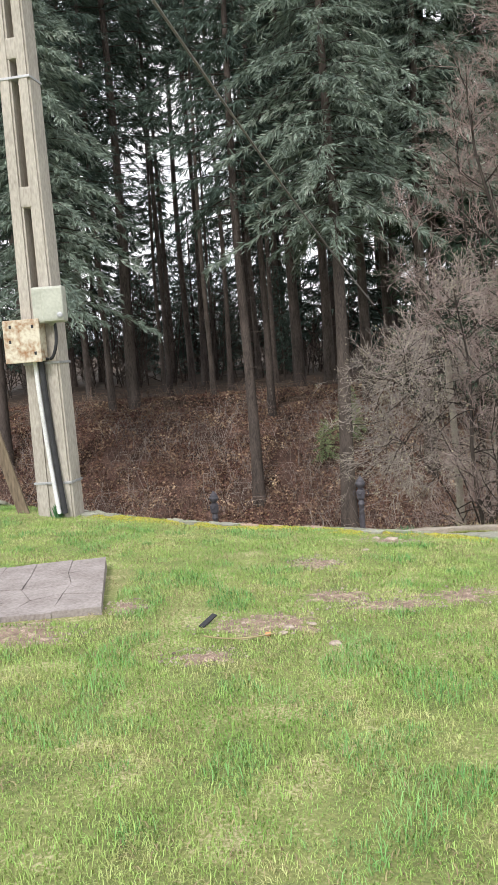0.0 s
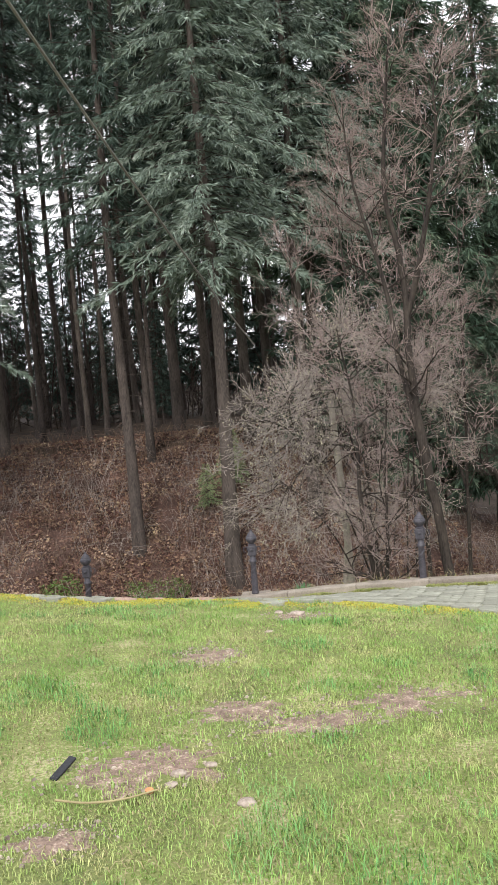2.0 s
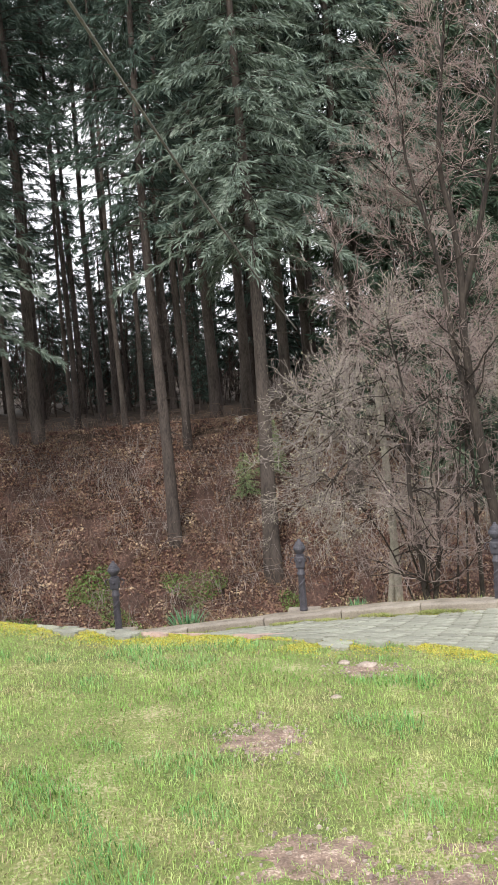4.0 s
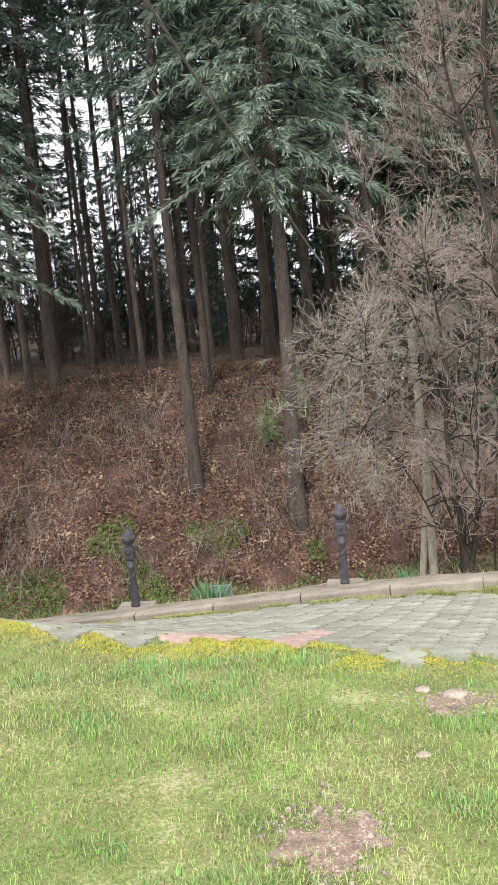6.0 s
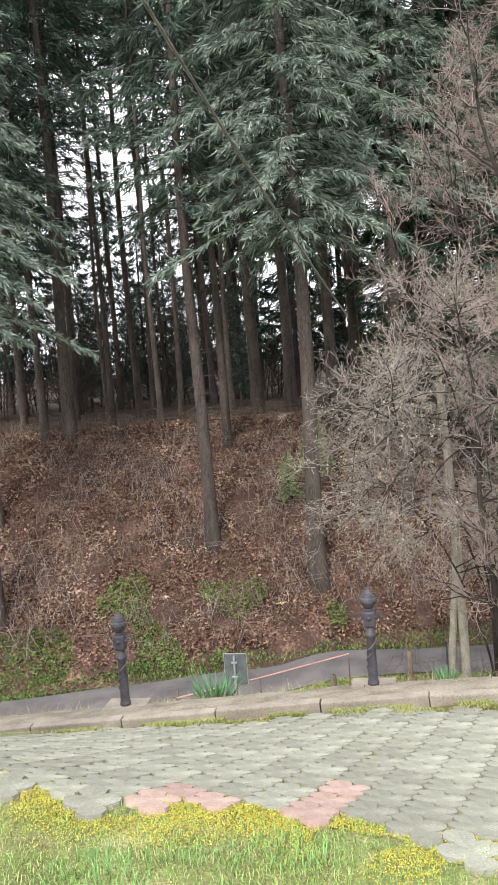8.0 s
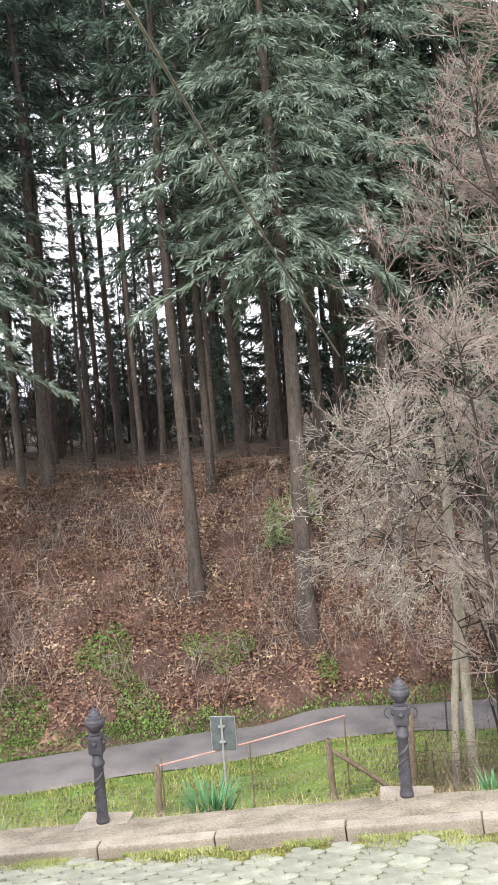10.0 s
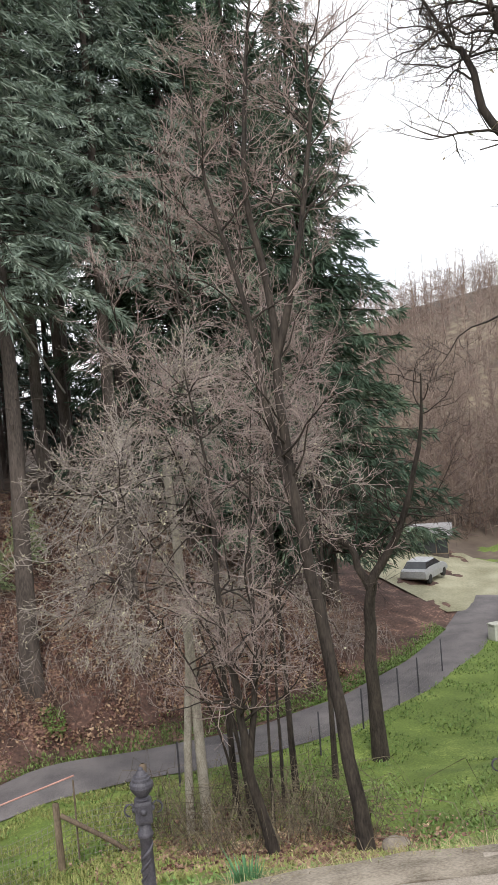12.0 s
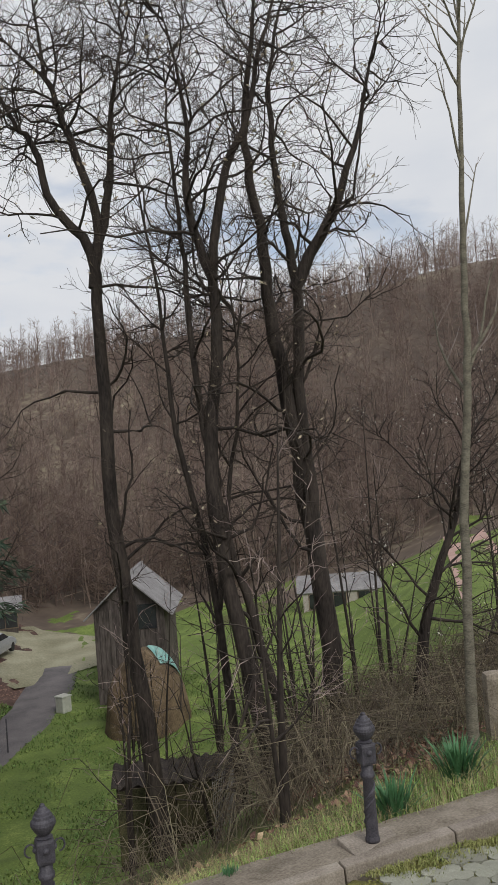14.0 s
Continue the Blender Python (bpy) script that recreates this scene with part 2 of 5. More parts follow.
def child(name, data, parent, label=""):
    ob = new(name, data)
    ob.parent = parent
    return tagged(ob, label) if label else ob


def part(name, bm, material, parent, label="", soft=False):
    me = bpy.data.meshes.new(name)
    bm.normal_update()
    bm.to_mesh(me)
    bm.free()
    me.materials.append(material)
    if soft:
        me.polygons.foreach_set("use_smooth", [True] * len(me.polygons))
    return child(name, me, parent, label)


def box(sx, sy, sz, at=(0, 0, 0), bevel=0.0, turn=(0, 0, 0)):
    bm = bmesh.new()
    bmesh.ops.create_cube(bm, size=1, matrix=pose(*at, *turn) @ Matrix.Diagonal((sx, sy, sz, 1)))
    if bevel:
        bmesh.ops.bevel(bm, geom=bm.edges[:], offset=bevel, segments=2, affect="EDGES", profile=0.6)
    return bm


def lathe(profile, sides=20):
    """A turned shape from rows of radius and height."""
    bm = bmesh.new()
    rings = []
    for r, z in profile:
        rings.append([bm.verts.new((r * math.cos(2 * math.pi * k / sides), r * math.sin(2 * math.pi * k / sides), z)) for k in range(sides)])
    for a, b in zip(rings, rings[1:]):
        for k in range(sides):
            bm.faces.new((a[k], a[(k + 1) % sides], b[(k + 1) % sides], b[k]))
    bm.faces.new(rings[0][::-1])
    bm.faces.new(rings[-1])
    return bm


class Tubes:
    """Gathers tapered tubes along lines into one mesh."""

    def __init__(self, sides=5):
        self.sides, self.v, self.f, self.n = sides, [], [], 0

    def add(self, pts, radii):
        self.v.append((np.asarray(pts, float), np.asarray(radii, float)))

    def ring(self, pts, radii):
        k = self.sides
        d = np.gradient(pts, axis=1)
        d /= np.linalg.norm(d, axis=2)[..., None] + 1e-9
        mean = d.mean(1)
        ref = np.where(np.abs(mean[:, :1]) < 0.7, [[1.0, 0, 0]], [[0, 1.0, 0]])[:, None]
        a = np.cross(d, ref)
        a /= np.linalg.norm(a, axis=2)[..., None] + 1e-9
        b = np.cross(d, a)
        ang = np.arange(k) * 2 * np.pi / k
        ring = pts[:, :, None] + radii[:, :, None, None] * (np.cos(ang)[:, None] * a[:, :, None] + np.sin(ang)[:, None] * b[:, :, None])
        c, m = pts.shape[:2]
        i = np.arange(m - 1)[:, None] * k + np.arange(k)
        j = np.arange(m - 1)[:, None] * k + (np.arange(k) + 1) % k
        one = np.stack([i, j, j + k, i + k], -1).reshape(-1, 4)
        self.f.append((one[None] + (np.arange(c) * m * k)[:, None, None] + self.n).reshape(-1, 4))
        self.n += c * m * k
        return ring.reshape(-1, 3)

    def mesh(self, name, material, soft=True):
        lines, self.n, self.f = {}, 0, []
        for p, r in self.v:
            lines.setdefault(len(p), []).append((p, r))
        v = [self.ring(np.array([p for p, _ in ls]), np.array([r for _, r in ls])) for ls in lines.values()]
        return mesh(name, np.concatenate(v), np.concatenate(self.f), material, soft)


def blades(name, roots, lean, length, width, material, rng, bend=0.35):
    """Grass: a narrow two-piece blade on every root."""
    n = len(roots)
    az = rng.uniform(0, 2 * np.pi, n)
    side = np.stack([np.cos(az), np.sin(az), 0 * az], 1) * width[:, None]
    to = np.stack([-np.sin(az), np.cos(az), 0 * az], 1) * (lean * length)[:, None]
    up = np.zeros((n, 3))
    up[:, 2] = length
    mid = roots + up * 0.6 + to * bend
    tip = roots + up * (1 - 0.35 * lean)[:, None] + to
    v = np.stack([roots - side, roots + side, mid + side * 0.7, mid - side * 0.7, tip], 1).reshape(-1, 3)
    o = np.arange(n)[:, None] * 5
    return mesh(name, v, np.concatenate([o + [0, 1, 2], o + [0, 2, 3], o + [3, 2, 4]]), material)


def flakes(name, at, size, material, rng, flat=0.5, long=1.0):
    """Leaves: small bent diamonds, turned at random."""
    n = len(at)
    a = rng.normal(size=(n, 3))
    a[:, 2] *= flat
    a /= np.linalg.norm(a, axis=1)[:, None]
    b = np.cross(a, rng.normal(size=(n, 3)) * [flat, flat, 1])
    b /= np.linalg.norm(b, axis=1)[:, None] + 1e-9
    c = np.cross(a, b) * size[:, None] * 0.15
    a, b = a * size[:, None] * long, b * size[:, None] * 0.6
    v = np.stack([at - a, at + b + c, at + a, at - b + c], 1).reshape(-1, 3)
    o = np.arange(n)[:, None] * 4
    return mesh(name, v, np.concatenate([o + [0, 1, 2], o + [0, 2, 3]]), material)


# ---- the lie of the land ----
def softplus(v, w):
    return w * np.logaddexp(0, np.asarray(v, float) / w)


def kerb_y(x):
    return 12.45 - 0.22 * x - 0.44 * softplus(x - 2.9, 0.5)


def kerb_slope(x):
    return -0.22 - 0.44 / (1 + np.exp(-np.clip((np.asarray(x, float) - 2.9) / 0.5, -40, 40)))


def kerb_z(x):
    return -1.32 + 0.075 * np.clip(x, -5, 9)


def moss_y(x):
    return 8.95 - 0.28 * x - 0.3 * softplus(x - 1.6, 0.4) + 0.35 * softplus(-x - 0.6, 0.3)


def road_y(x):
    return 34.3 + 0.07 * x + 0.05 * np.clip(x - 12, 0, None) ** 1.8


def smooth(v):
    v = np.clip(v, 0, 1)
    return v * v * (3 - 2 * v)


def outside(x, y):
    """Metres beyond the kerb line; negative on the lawn's side."""
    return (y - kerb_y(x)) / np.sqrt(1 + kerb_slope(x) ** 2)


def bearing(x, y):
    return np.degrees(np.arctan2(x - 0.5, np.maximum(y - 7.2, 0.01)))


def bank_part(x):
    return 1 - 0.8 * smooth((x - 9) / 15)


def height(x, y):
    x, y = np.asarray(x, float), np.asarray(y, float)
    zk, yk, ym = kerb_z(x), kerb_y(x), moss_y(x)
    zm = -0.33 - 0.05 * np.clip(x, -6, 6)
    lawn = zm * np.exp(-np.clip(ym - y, 0, 40) / 4.0)
    f = np.clip((y - ym) / np.maximum(yk - ym, 0.5), 0, 1)
    inner = np.where(y < ym, lawn, zm + (zk - 0.1 - zm) * f)
    s, th = outside(x, y), bearing(x, y)
    fall = np.interp(th, [-90, 30, 45, 58, 68, 90], [7.4, 7.4, 7.2, 4.2, 2.6, 2.2])
    run = np.interp(th, [-90, 30, 45, 58, 68, 90], [15, 15, 18, 17, 14, 14])
    u = np.clip((s - 0.5) / run, 0, 1)
    outer = zk - 0.2 - fall * (1 - (1 - u) ** 1.3)
    low = np.interp(th, [-90, 45, 58, 66, 90], [-9.2, -9.3, -8.0, -4.2, -3.4])
    outer = outer + (low - (zk - fall)) * smooth((s - run) / 8)
    b = y - (road_y(x) + 1.7)
    bank = bank_part(x) * (0.77 * np.clip(b, 0, 12.4) - 0.3 * np.clip(b - 10, 0, 2.4)) + 0.02 * np.clip(b - 12.4, 0, 40)
    outer = outer + bank * (1 - smooth((th - 38) / 10))
    r = np.hypot(x - 0.5, y - 7.2)
    hill = np.interp(th, [-90, 4, 16, 32, 45, 60, 90], [3, 4, 22, 31, 37, 42, 41]) * smooth((r - 62) / 110)
    return np.where(s < 0, inner, outer + hill)


# ---- ground, road, hill ----
def jitter(x, y, size, seed=0.0):
    return np.array([noise.noise((a / size, b / size, seed)) for a, b in zip(x.ravel(), y.ravel())]).reshape(x.shape)


rng = np.random.default_rng(4)
gx = np.unique(np.concatenate([np.arange(-4, 8, 0.16), np.arange(8, 45, 0.5), np.arange(-30, -4, 0.6), 45 * 1.13 ** np.arange(0, 18), -30 * 1.16 ** np.arange(0, 18)]))
gy = np.unique(np.concatenate([np.arange(1, 15, 0.16), np.arange(15, 62, 0.5), np.arange(-20, 1, 0.8), 62 * 1.12 ** np.arange(0, 18), -20 * 1.2 ** np.arange(0, 16)]))
X, Y = np.meshgrid(gx, gy)
Z = height(X, Y)
s_out, th = outside(X, Y), bearing(X, Y)
near = (np.abs(X) < 60) & (np.abs(Y) < 90)
J1 = np.zeros_like(X)
J1[near] = jitter(X[near], Y[near], 2.2)
J2 = np.zeros_like(X)
J2[near] = jitter(X[near], Y[near], 0.35, 3.0)
on_road = np.abs(Y - road_y(X)) < 2.2
rough_amp = np.where(s_out < 0, 0.012, np.where(on_road, 0.0, 0.10))
Z = Z + rough_amp * (J2 + J1 * np.where(s_out > 0.6, 1.5, 0.0)) - np.where(on_road & (np.abs(Y - road_y(X)) < 1.3), 0.05, 0)
verts = np.stack([X, Y, Z], -1).reshape(-1, 3)
w = len(gx)
i = (np.arange(len(gy) - 1)[:, None] * w + np.arange(w - 1)).ravel()
faces = np.stack([i, i + 1, i + 1 + w, i + w], 1)
ground_me = mesh("ground", verts, faces, M_SOIL, True)
for m in (M_MOSSBED, M_SLOPE, M_MEADOW, M_LITTER, M_SHADED_FLOOR, M_HILL):
    ground_me.materials.append(m)
fc = verts[faces].mean(1)
fx, fy, fs = fc[:, 0], fc[:, 1], outside(fc[:, 0], fc[:, 1])
fj = J1.ravel()[faces[:, 0]]
fth, fr = bearing(fx, fy), np.hypot(fx, fy - 7)
bank_b = fy - road_y(fx)
zone = np.where(fs < 0, np.where(fy > moss_y(fx), 1, 0), 2)
zone = np.where((fs > 8 + 3 * fj) & (fth < 50), 3, zone)
zone = np.where((fs > 6 + 3 * fj) & (fth >= 52) & (fr > 17 + 4 * fj), 3, zone)
zone = np.where((bank_b > 1.4 + 0.5 * fj) & (fth < 38), 4, zone)
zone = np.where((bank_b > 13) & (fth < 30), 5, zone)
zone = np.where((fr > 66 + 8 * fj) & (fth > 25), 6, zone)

# bare patches in the lawn: centre and half sizes
PATCHES = [(0.05, 5.0, 0.55, 0.30), (0.50, 5.55, 0.38, 0.26), (1.38, 5.45, 0.5, 0.3), (-0.33, 4.4, 0.24, 0.16), (0.43, 6.65, 0.2, 0.22),
           (0.50, 6.7, 0.2, 0.35), (-1.5, 4.95, 0.5, 0.3), (0.87, 5.25, 0.45, 0.16), (-0.9, 5.5, 0.16, 0.2), (1.25, 7.75, 0.3, 0.2)]


def bare(x, y):
    out = np.zeros(x.shape)
    for a, b, c, d in PATCHES:
        out = np.maximum(out, 1.35 - ((x - a) / c) ** 2 - ((y - b) / d) ** 2)
    return out


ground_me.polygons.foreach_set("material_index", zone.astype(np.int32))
ground = tagged(new("ground", ground_me), "sloping ground of lawn, rough grass, meadow and leaf litter", "ground", kind="structure")

for k, (a, b, c, d) in enumerate(PATCHES):
    bm = bmesh.new()
    rings_ = []
    for q in (0.0, 0.25, 0.5, 0.72, 0.88, 1.0):
        row_ = []
        for j in range(36):
            ang = j * math.pi / 18
            grow = q * (0.74 + 0.65 * noise.noise((math.cos(ang) * 1.9, math.sin(ang) * 1.9, k * 3.1)) + 0.32 * noise.noise((math.cos(ang) * 5, math.sin(ang) * 5, k * 2.3)))
            px, py = a + c * grow * math.cos(ang), b + d * grow * math.sin(ang)
            row_.append(bm.verts.new((px, py, float(height(px, py)) + 0.008 * (1 - q ** 4) + 0.010 * noise.noise((px * 14, py * 14, 0)) - 0.006 * q)))
            if q == 0:
                row_ = row_ * 36
                break
        rings_.append(row_)
    for r1, r2 in zip(rings_, rings_[1:]):
        for j in range(36):
            vs = [r1[j], r2[j], r2[(j + 1) % 36], r1[(j + 1) % 36]]
            bm.faces.new(vs if r1[0] is not r1[1] else vs[:3])
    me = bpy.data.meshes.new("dirt_patch")
    bm.normal_update()
    bm.to_mesh(me)
    bm.free()
    me.materials.append(M_DIRT)
    me.polygons.foreach_set("use_smooth", [True] * len(me.polygons))
    tagged(new("dirt_patch", me), "bare stony dirt patch in the lawn", "dirt", kind="structure")

rx = np.arange(-40, 33, 0.6)
ry = road_y(rx)
nx, ny = -np.gradient(ry, rx), np.ones_like(rx)
ln = np.hypot(nx, ny)
rows = [(-1.35, 0.0), (-1.15, 0.05), (0, 0.09), (1.15, 0.05), (1.35, 0.0)]
rv = np.concatenate([np.stack([rx + nx / ln * (o + 0.08 * np.sin(rx * 1.3 + o)), ry + ny / ln * (o + 0.08 * np.sin(rx * 1.3 + o)), height(rx, road_y(rx) - 1.5) + h], 1) for o, h in rows])
k = len(rx)
rf = [[a * k + b, a * k + b + 1, (a + 1) * k + b + 1, (a + 1) * k + b] for a in range(4) for b in range(k - 1)]
tagged(new("road", mesh("road", rv, rf, M_ASPHALT, True)), "narrow grey asphalt lane along the foot of a wooded bank", "road", kind="structure")


# ---- trees ----
def unit(v):
    return v / (np.linalg.norm(v) + 1e-9)


def turned(d, angle, rng):
    side = unit(np.cross(d, rng.normal(size=3)))
    return unit(d * math.cos(angle) + side * math.sin(angle))


def sprout(start, d, length, radius, level, spec, out, rng):
    """A branch and all that grows from it. out: lines by level; spec: shape of each level."""
    sp = spec[level]
    n = sp["segs"]
    pts, p = [start], np.array(start, float)
    for _ in range(n):
        d = unit(d + rng.normal(size=3) * sp["wander"] + np.array([0, 0, sp["rise"]]))
        p = p + d * length / n
        pts.append(p)
    pts = np.array(pts)
    out[level].append((pts, np.linspace(radius, max(radius * sp["taper"], 0.003), n + 1)))
    shoots(pts, radius, level, spec, out, rng, length)


def shoots(pts, radius, level, spec, out, rng, length, first=None):
    if level + 1 >= len(spec):
        return
    sp, nx_ = spec[level], spec[level + 1]
    lo = sp["bare"] if first is None else first
    for _ in range(max(1, int(sp["kids"] * rng.uniform(0.75, 1.25)))):
        f = lo + (1 - lo) * rng.uniform() ** 0.8
        a = f * (len(pts) - 1)
        i0 = min(int(a), len(pts) - 2)
        at = pts[i0] + (pts[i0 + 1] - pts[i0]) * (a - i0)
        along = unit(pts[i0 + 1] - pts[i0])
        ang = radians(rng.uniform(*nx_["angle"]))
        sprout(at, turned(along, ang, rng), nx_["len"] * rng.uniform(0.55, 1.25) * (1.1 - 0.45 * f), nx_["rad"] * (1.15 - 0.6 * f), level + 1, spec, out, rng)


def level(segs, wander, rise, taper, bare_, kids, angle=(30, 60), len_=1.0, rad=0.02):
    return dict(segs=segs, wander=wander, rise=rise, taper=taper, bare=bare_, kids=kids, angle=angle, len=len_, rad=rad)


def smooth_line(pts, per=4):
    """A Catmull-Rom line through the given places."""
    p = np.asarray(pts, float)
    q = np.vstack([2 * p[0] - p[1], p, 2 * p[-1] - p[-2]])
    t = np.linspace(0, 1, per, endpoint=False)[:, None]
    rows_ = [0.5 * (2 * q[k + 1] + (q[k + 2] - q[k]) * t + (2 * q[k] - 5 * q[k + 1] + 4 * q[k + 2] - q[k + 3]) * t ** 2 + (3 * q[k + 1] - q[k] - 3 * q[k + 2] + q[k + 3]) * t ** 3) for k in range(len(p) - 1)]
    return np.vstack(rows_ + [p[-1:]])


def bare_tree(name, label, stems, spec, seed, bark, twig, r0, first=0.35, ends=None, end_label="", end_n=0, end_size=0.02, group="", taper=0.1):
    """A leafless tree: stems along given lines, and side branches, boughs and twigs grown from them."""
    rng = np.random.default_rng(seed)
    base = np.array(stems[0][0], float)
    tree = thing(name, label, "tree", tuple(base), group)
    out = [[] for _ in spec]
    for k, stem in enumerate(stems):
        line = smooth_line(stem) - base
        line = line + np.vstack([[0, 0, 0], rng.normal(size=(len(line) - 1, 3)) * 0.12 * r0])
        r = r0 if k == 0 else r0 * 0.62
        rad = r * (taper + (1 - taper) * np.linspace(1, 0, len(line)) ** 0.9)
        if k == 0:
            line[0][2] -= 0.25
            rad[:2] *= (1.35, 1.1)
        tb = Tubes(10)
        tb.add(line, rad)
        child("trunk" if k == 0 else "stem", tb.mesh("trunk", bark), tree)
        shoots(line, r, 0, spec, out, rng, 1, first if k == 0 else 0.15)
    tips = []
    for lv in range(1, len(spec)):
        tb = Tubes(6 if lv == 1 else (4 if lv == 2 else 3))
        for pts, rad in out[lv]:
            tb.add(pts, rad)
            if lv == 1:
                child("bough", tb.mesh("bough", bark), tree)
                tb = Tubes(6)
        if out[lv] and lv > 1:
            tagged(child(("", "", "branchwork", "twig_work", "twig_work")[lv], tb.mesh("branches", twig), tree), kind="stuff")
    if ends:
        last = out[-1]
        pts = np.concatenate([p[1:] for p, _ in last])
        pick = pts[rng.integers(0, len(pts), end_n)] + rng.normal(size=(end_n, 3)) * 0.02
        tagged(child("bud_work", flakes("buds", pick, rng.uniform(0.5, 1.3, end_n) * end_size, ends, rng, 1.0, 1.4), tree, end_label), kind="stuff")
    return tree


def conifer(name, label, tall, r0, crown, reach, n, needles, seed, droop=0.35, dead=30, spray=0.28, dense=1.0, bark=None, narrow=0.9, lean=(0, 0)):
    """A spruce: straight trunk, dead snags below, whorls of hanging sprays above."""
    rng = np.random.default_rng(seed)
    tree = thing(name, label, "tree")
    zz = np.linspace(-0.4, tall, 16)
    bend = np.stack([lean[0] * zz + 0.10 * np.sin(zz * 0.25 + seed), lean[1] * zz + 0.08 * np.cos(zz * 0.2 + seed), zz], 1)
    bend[:, :2] -= bend[0, :2]
    tb = Tubes(10)
    tb.add(bend, r0 * (1 - 0.9 * np.linspace(0, 1, 16) ** 1.1) * np.r_[1.3, 1.08, np.ones(14)])
    child("trunk", tb.mesh("trunk", bark or M_BARK), tree)
    snag, limb = Tubes(3), Tubes(4)
    at, way = [], []
    for _ in range(dead):
        h = rng.uniform(0.12, crown + 0.12) * tall
        p = np.array([np.interp(h, zz, bend[:, 0]), np.interp(h, zz, bend[:, 1]), h])
        a = rng.uniform(0, 2 * math.pi)
        d = np.array([math.cos(a), math.sin(a), rng.uniform(-0.35, 0.2)])
        ln_ = rng.uniform(0.4, 1.9)
        snag.add([p, p + d * ln_ * 0.5, p + d * ln_ + [0, 0, -0.12 * ln_]], [0.022, 0.015, 0.005])
    for k in range(n):
        f = (k + rng.uniform()) / n
        h = tall * (crown + (1 - crown) * f)
        p = np.array([np.interp(h, zz, bend[:, 0]), np.interp(h, zz, bend[:, 1]), h])
        a = k * 2.4 + rng.normal() * 0.4
        ln_ = reach * ((1 - f) ** narrow * 0.95 + 0.08) * rng.uniform(0.6, 1.15)
        tt = np.linspace(0, 1, 6)
        flat_ = np.array([math.cos(a), math.sin(a), 0.0])
        sag = (0.12 * tt - droop * tt ** 2 + 0.12 * tt ** 4) * ln_
        line = p + flat_ * (tt * ln_)[:, None] + np.array([0, 0, 1.0]) * sag[:, None]
        limb.add(line, np.linspace(0.035, 0.008, 6) * (0.5 + 0.5 * (1 - f)))
        cnt = max(5, int(dense * ln_ * 15))
        u = rng.uniform(0.12, 1, cnt)
        root = np.stack([np.interp(u, tt, line[:, c]) for c in range(3)], 1)
        side = np.array([-flat_[1], flat_[0], 0])
        sgn = rng.choice([-1, 1], cnt) * rng.uniform(0.2, 1.0, cnt)
        off = side * (sgn * (0.12 + 0.36 * ln_ * (1.05 - u) * 0.6))[:, None] + flat_ * rng.uniform(0, 0.25, cnt)[:, None]
        off[:, 2] -= np.abs(rng.normal(size=cnt)) * 0.22 + 0.03
        for m in range(5):
            g = rng.uniform(0.1, 1.0, (cnt, 1))
            at.append(root + off * g)
            d = unit(flat_)[None] * 0.5 + off * 0.9 + rng.normal(size=(cnt, 3)) * 0.28
            d[:, 2] -= 0.30
            way.append(d / np.linalg.norm(d, axis=1)[:, None])
    if dead:
        tagged(child("dead_branchwork", snag.mesh("snags", M_TWIG), tree), kind="stuff")
    tagged(child("limb_work", limb.mesh("limbs", M_BARK_DARK), tree), kind="stuff")
    at, way = np.concatenate(at), np.concatenate(way)
    c = len(at)
    ln2 = (rng.uniform(0.5, 1.2, c) * spray)[:, None]
    sd = np.cross(way, rng.normal(size=(c, 3)))
    sd = sd / np.linalg.norm(sd, axis=1)[:, None] * ln2 * 0.062
    v = np.stack([at - sd * 0.5, at + sd * 0.5, at + way * ln2 * 0.55 + sd, at + way * ln2, at + way * ln2 * 0.5 - sd], 1).reshape(-1, 3)
    o = np.arange(c)[:, None] * 5
    child("crown", mesh("crown", v, np.concatenate([o + [0, 1, 2], o + [0, 2, 4], o + [4, 2, 3]]), needles), tree)
    return tree


def set_down(x, y, rz=0.0, size=1.0, sink=0.0):
    return pose(x, y, float(height(x, y)) - sink, 0, 0, rz) @ Matrix.Scale(size, 4)


# the wood across the lane
WOOD = "spruces of the wood across the lane"
tall_a = conifer("spruce_tree", "tall dark spruce with bare lower trunk and high crown", 40, 0.30, 0.36, 4.3, 150, M_NEEDLE, 1, dead=80, dense=0.7, spray=0.46, narrow=0.5)
tall_b = conifer("spruce_tree", "tall slender spruce with dead snags and high crown", 40, 0.20, 0.58, 3.2, 100, M_NEEDLE, 2, dead=110, dense=0.7, spray=0.44, narrow=0.5)
tall_c = conifer("spruce_tree", "spruce with dark hanging branches from half its height", 36, 0.28, 0.32, 4.5, 160, M_NEEDLE, 3, dead=60, dense=0.7, spray=0.46, narrow=0.5)
grey_d = conifer("spruce_tree", "grey-green spruce with drooping sprays beside the lane", 36, 0.36, 0.40, 5.2, 180, M_NEEDLE_GREY, 5, droop=0.6, dead=40, dense=0.95, spray=0.42, narrow=0.5)
spire = conifer("conifer_tree", "dense broad dark green conifer at the wood's edge", 22, 0.28, 0.08, 4.2, 330, M_NEEDLE_EDGE, 7, droop=0.3, dead=0, narrow=0.75, dense=1.1, spray=0.40)
back = conifer("spruce_tree", "dark spruce deep inside the wood with low branches", 24, 0.24, 0.10, 4.2, 130, M_NEEDLE, 9, dead=0, dense=0.42, spray=0.75, narrow=0.6)
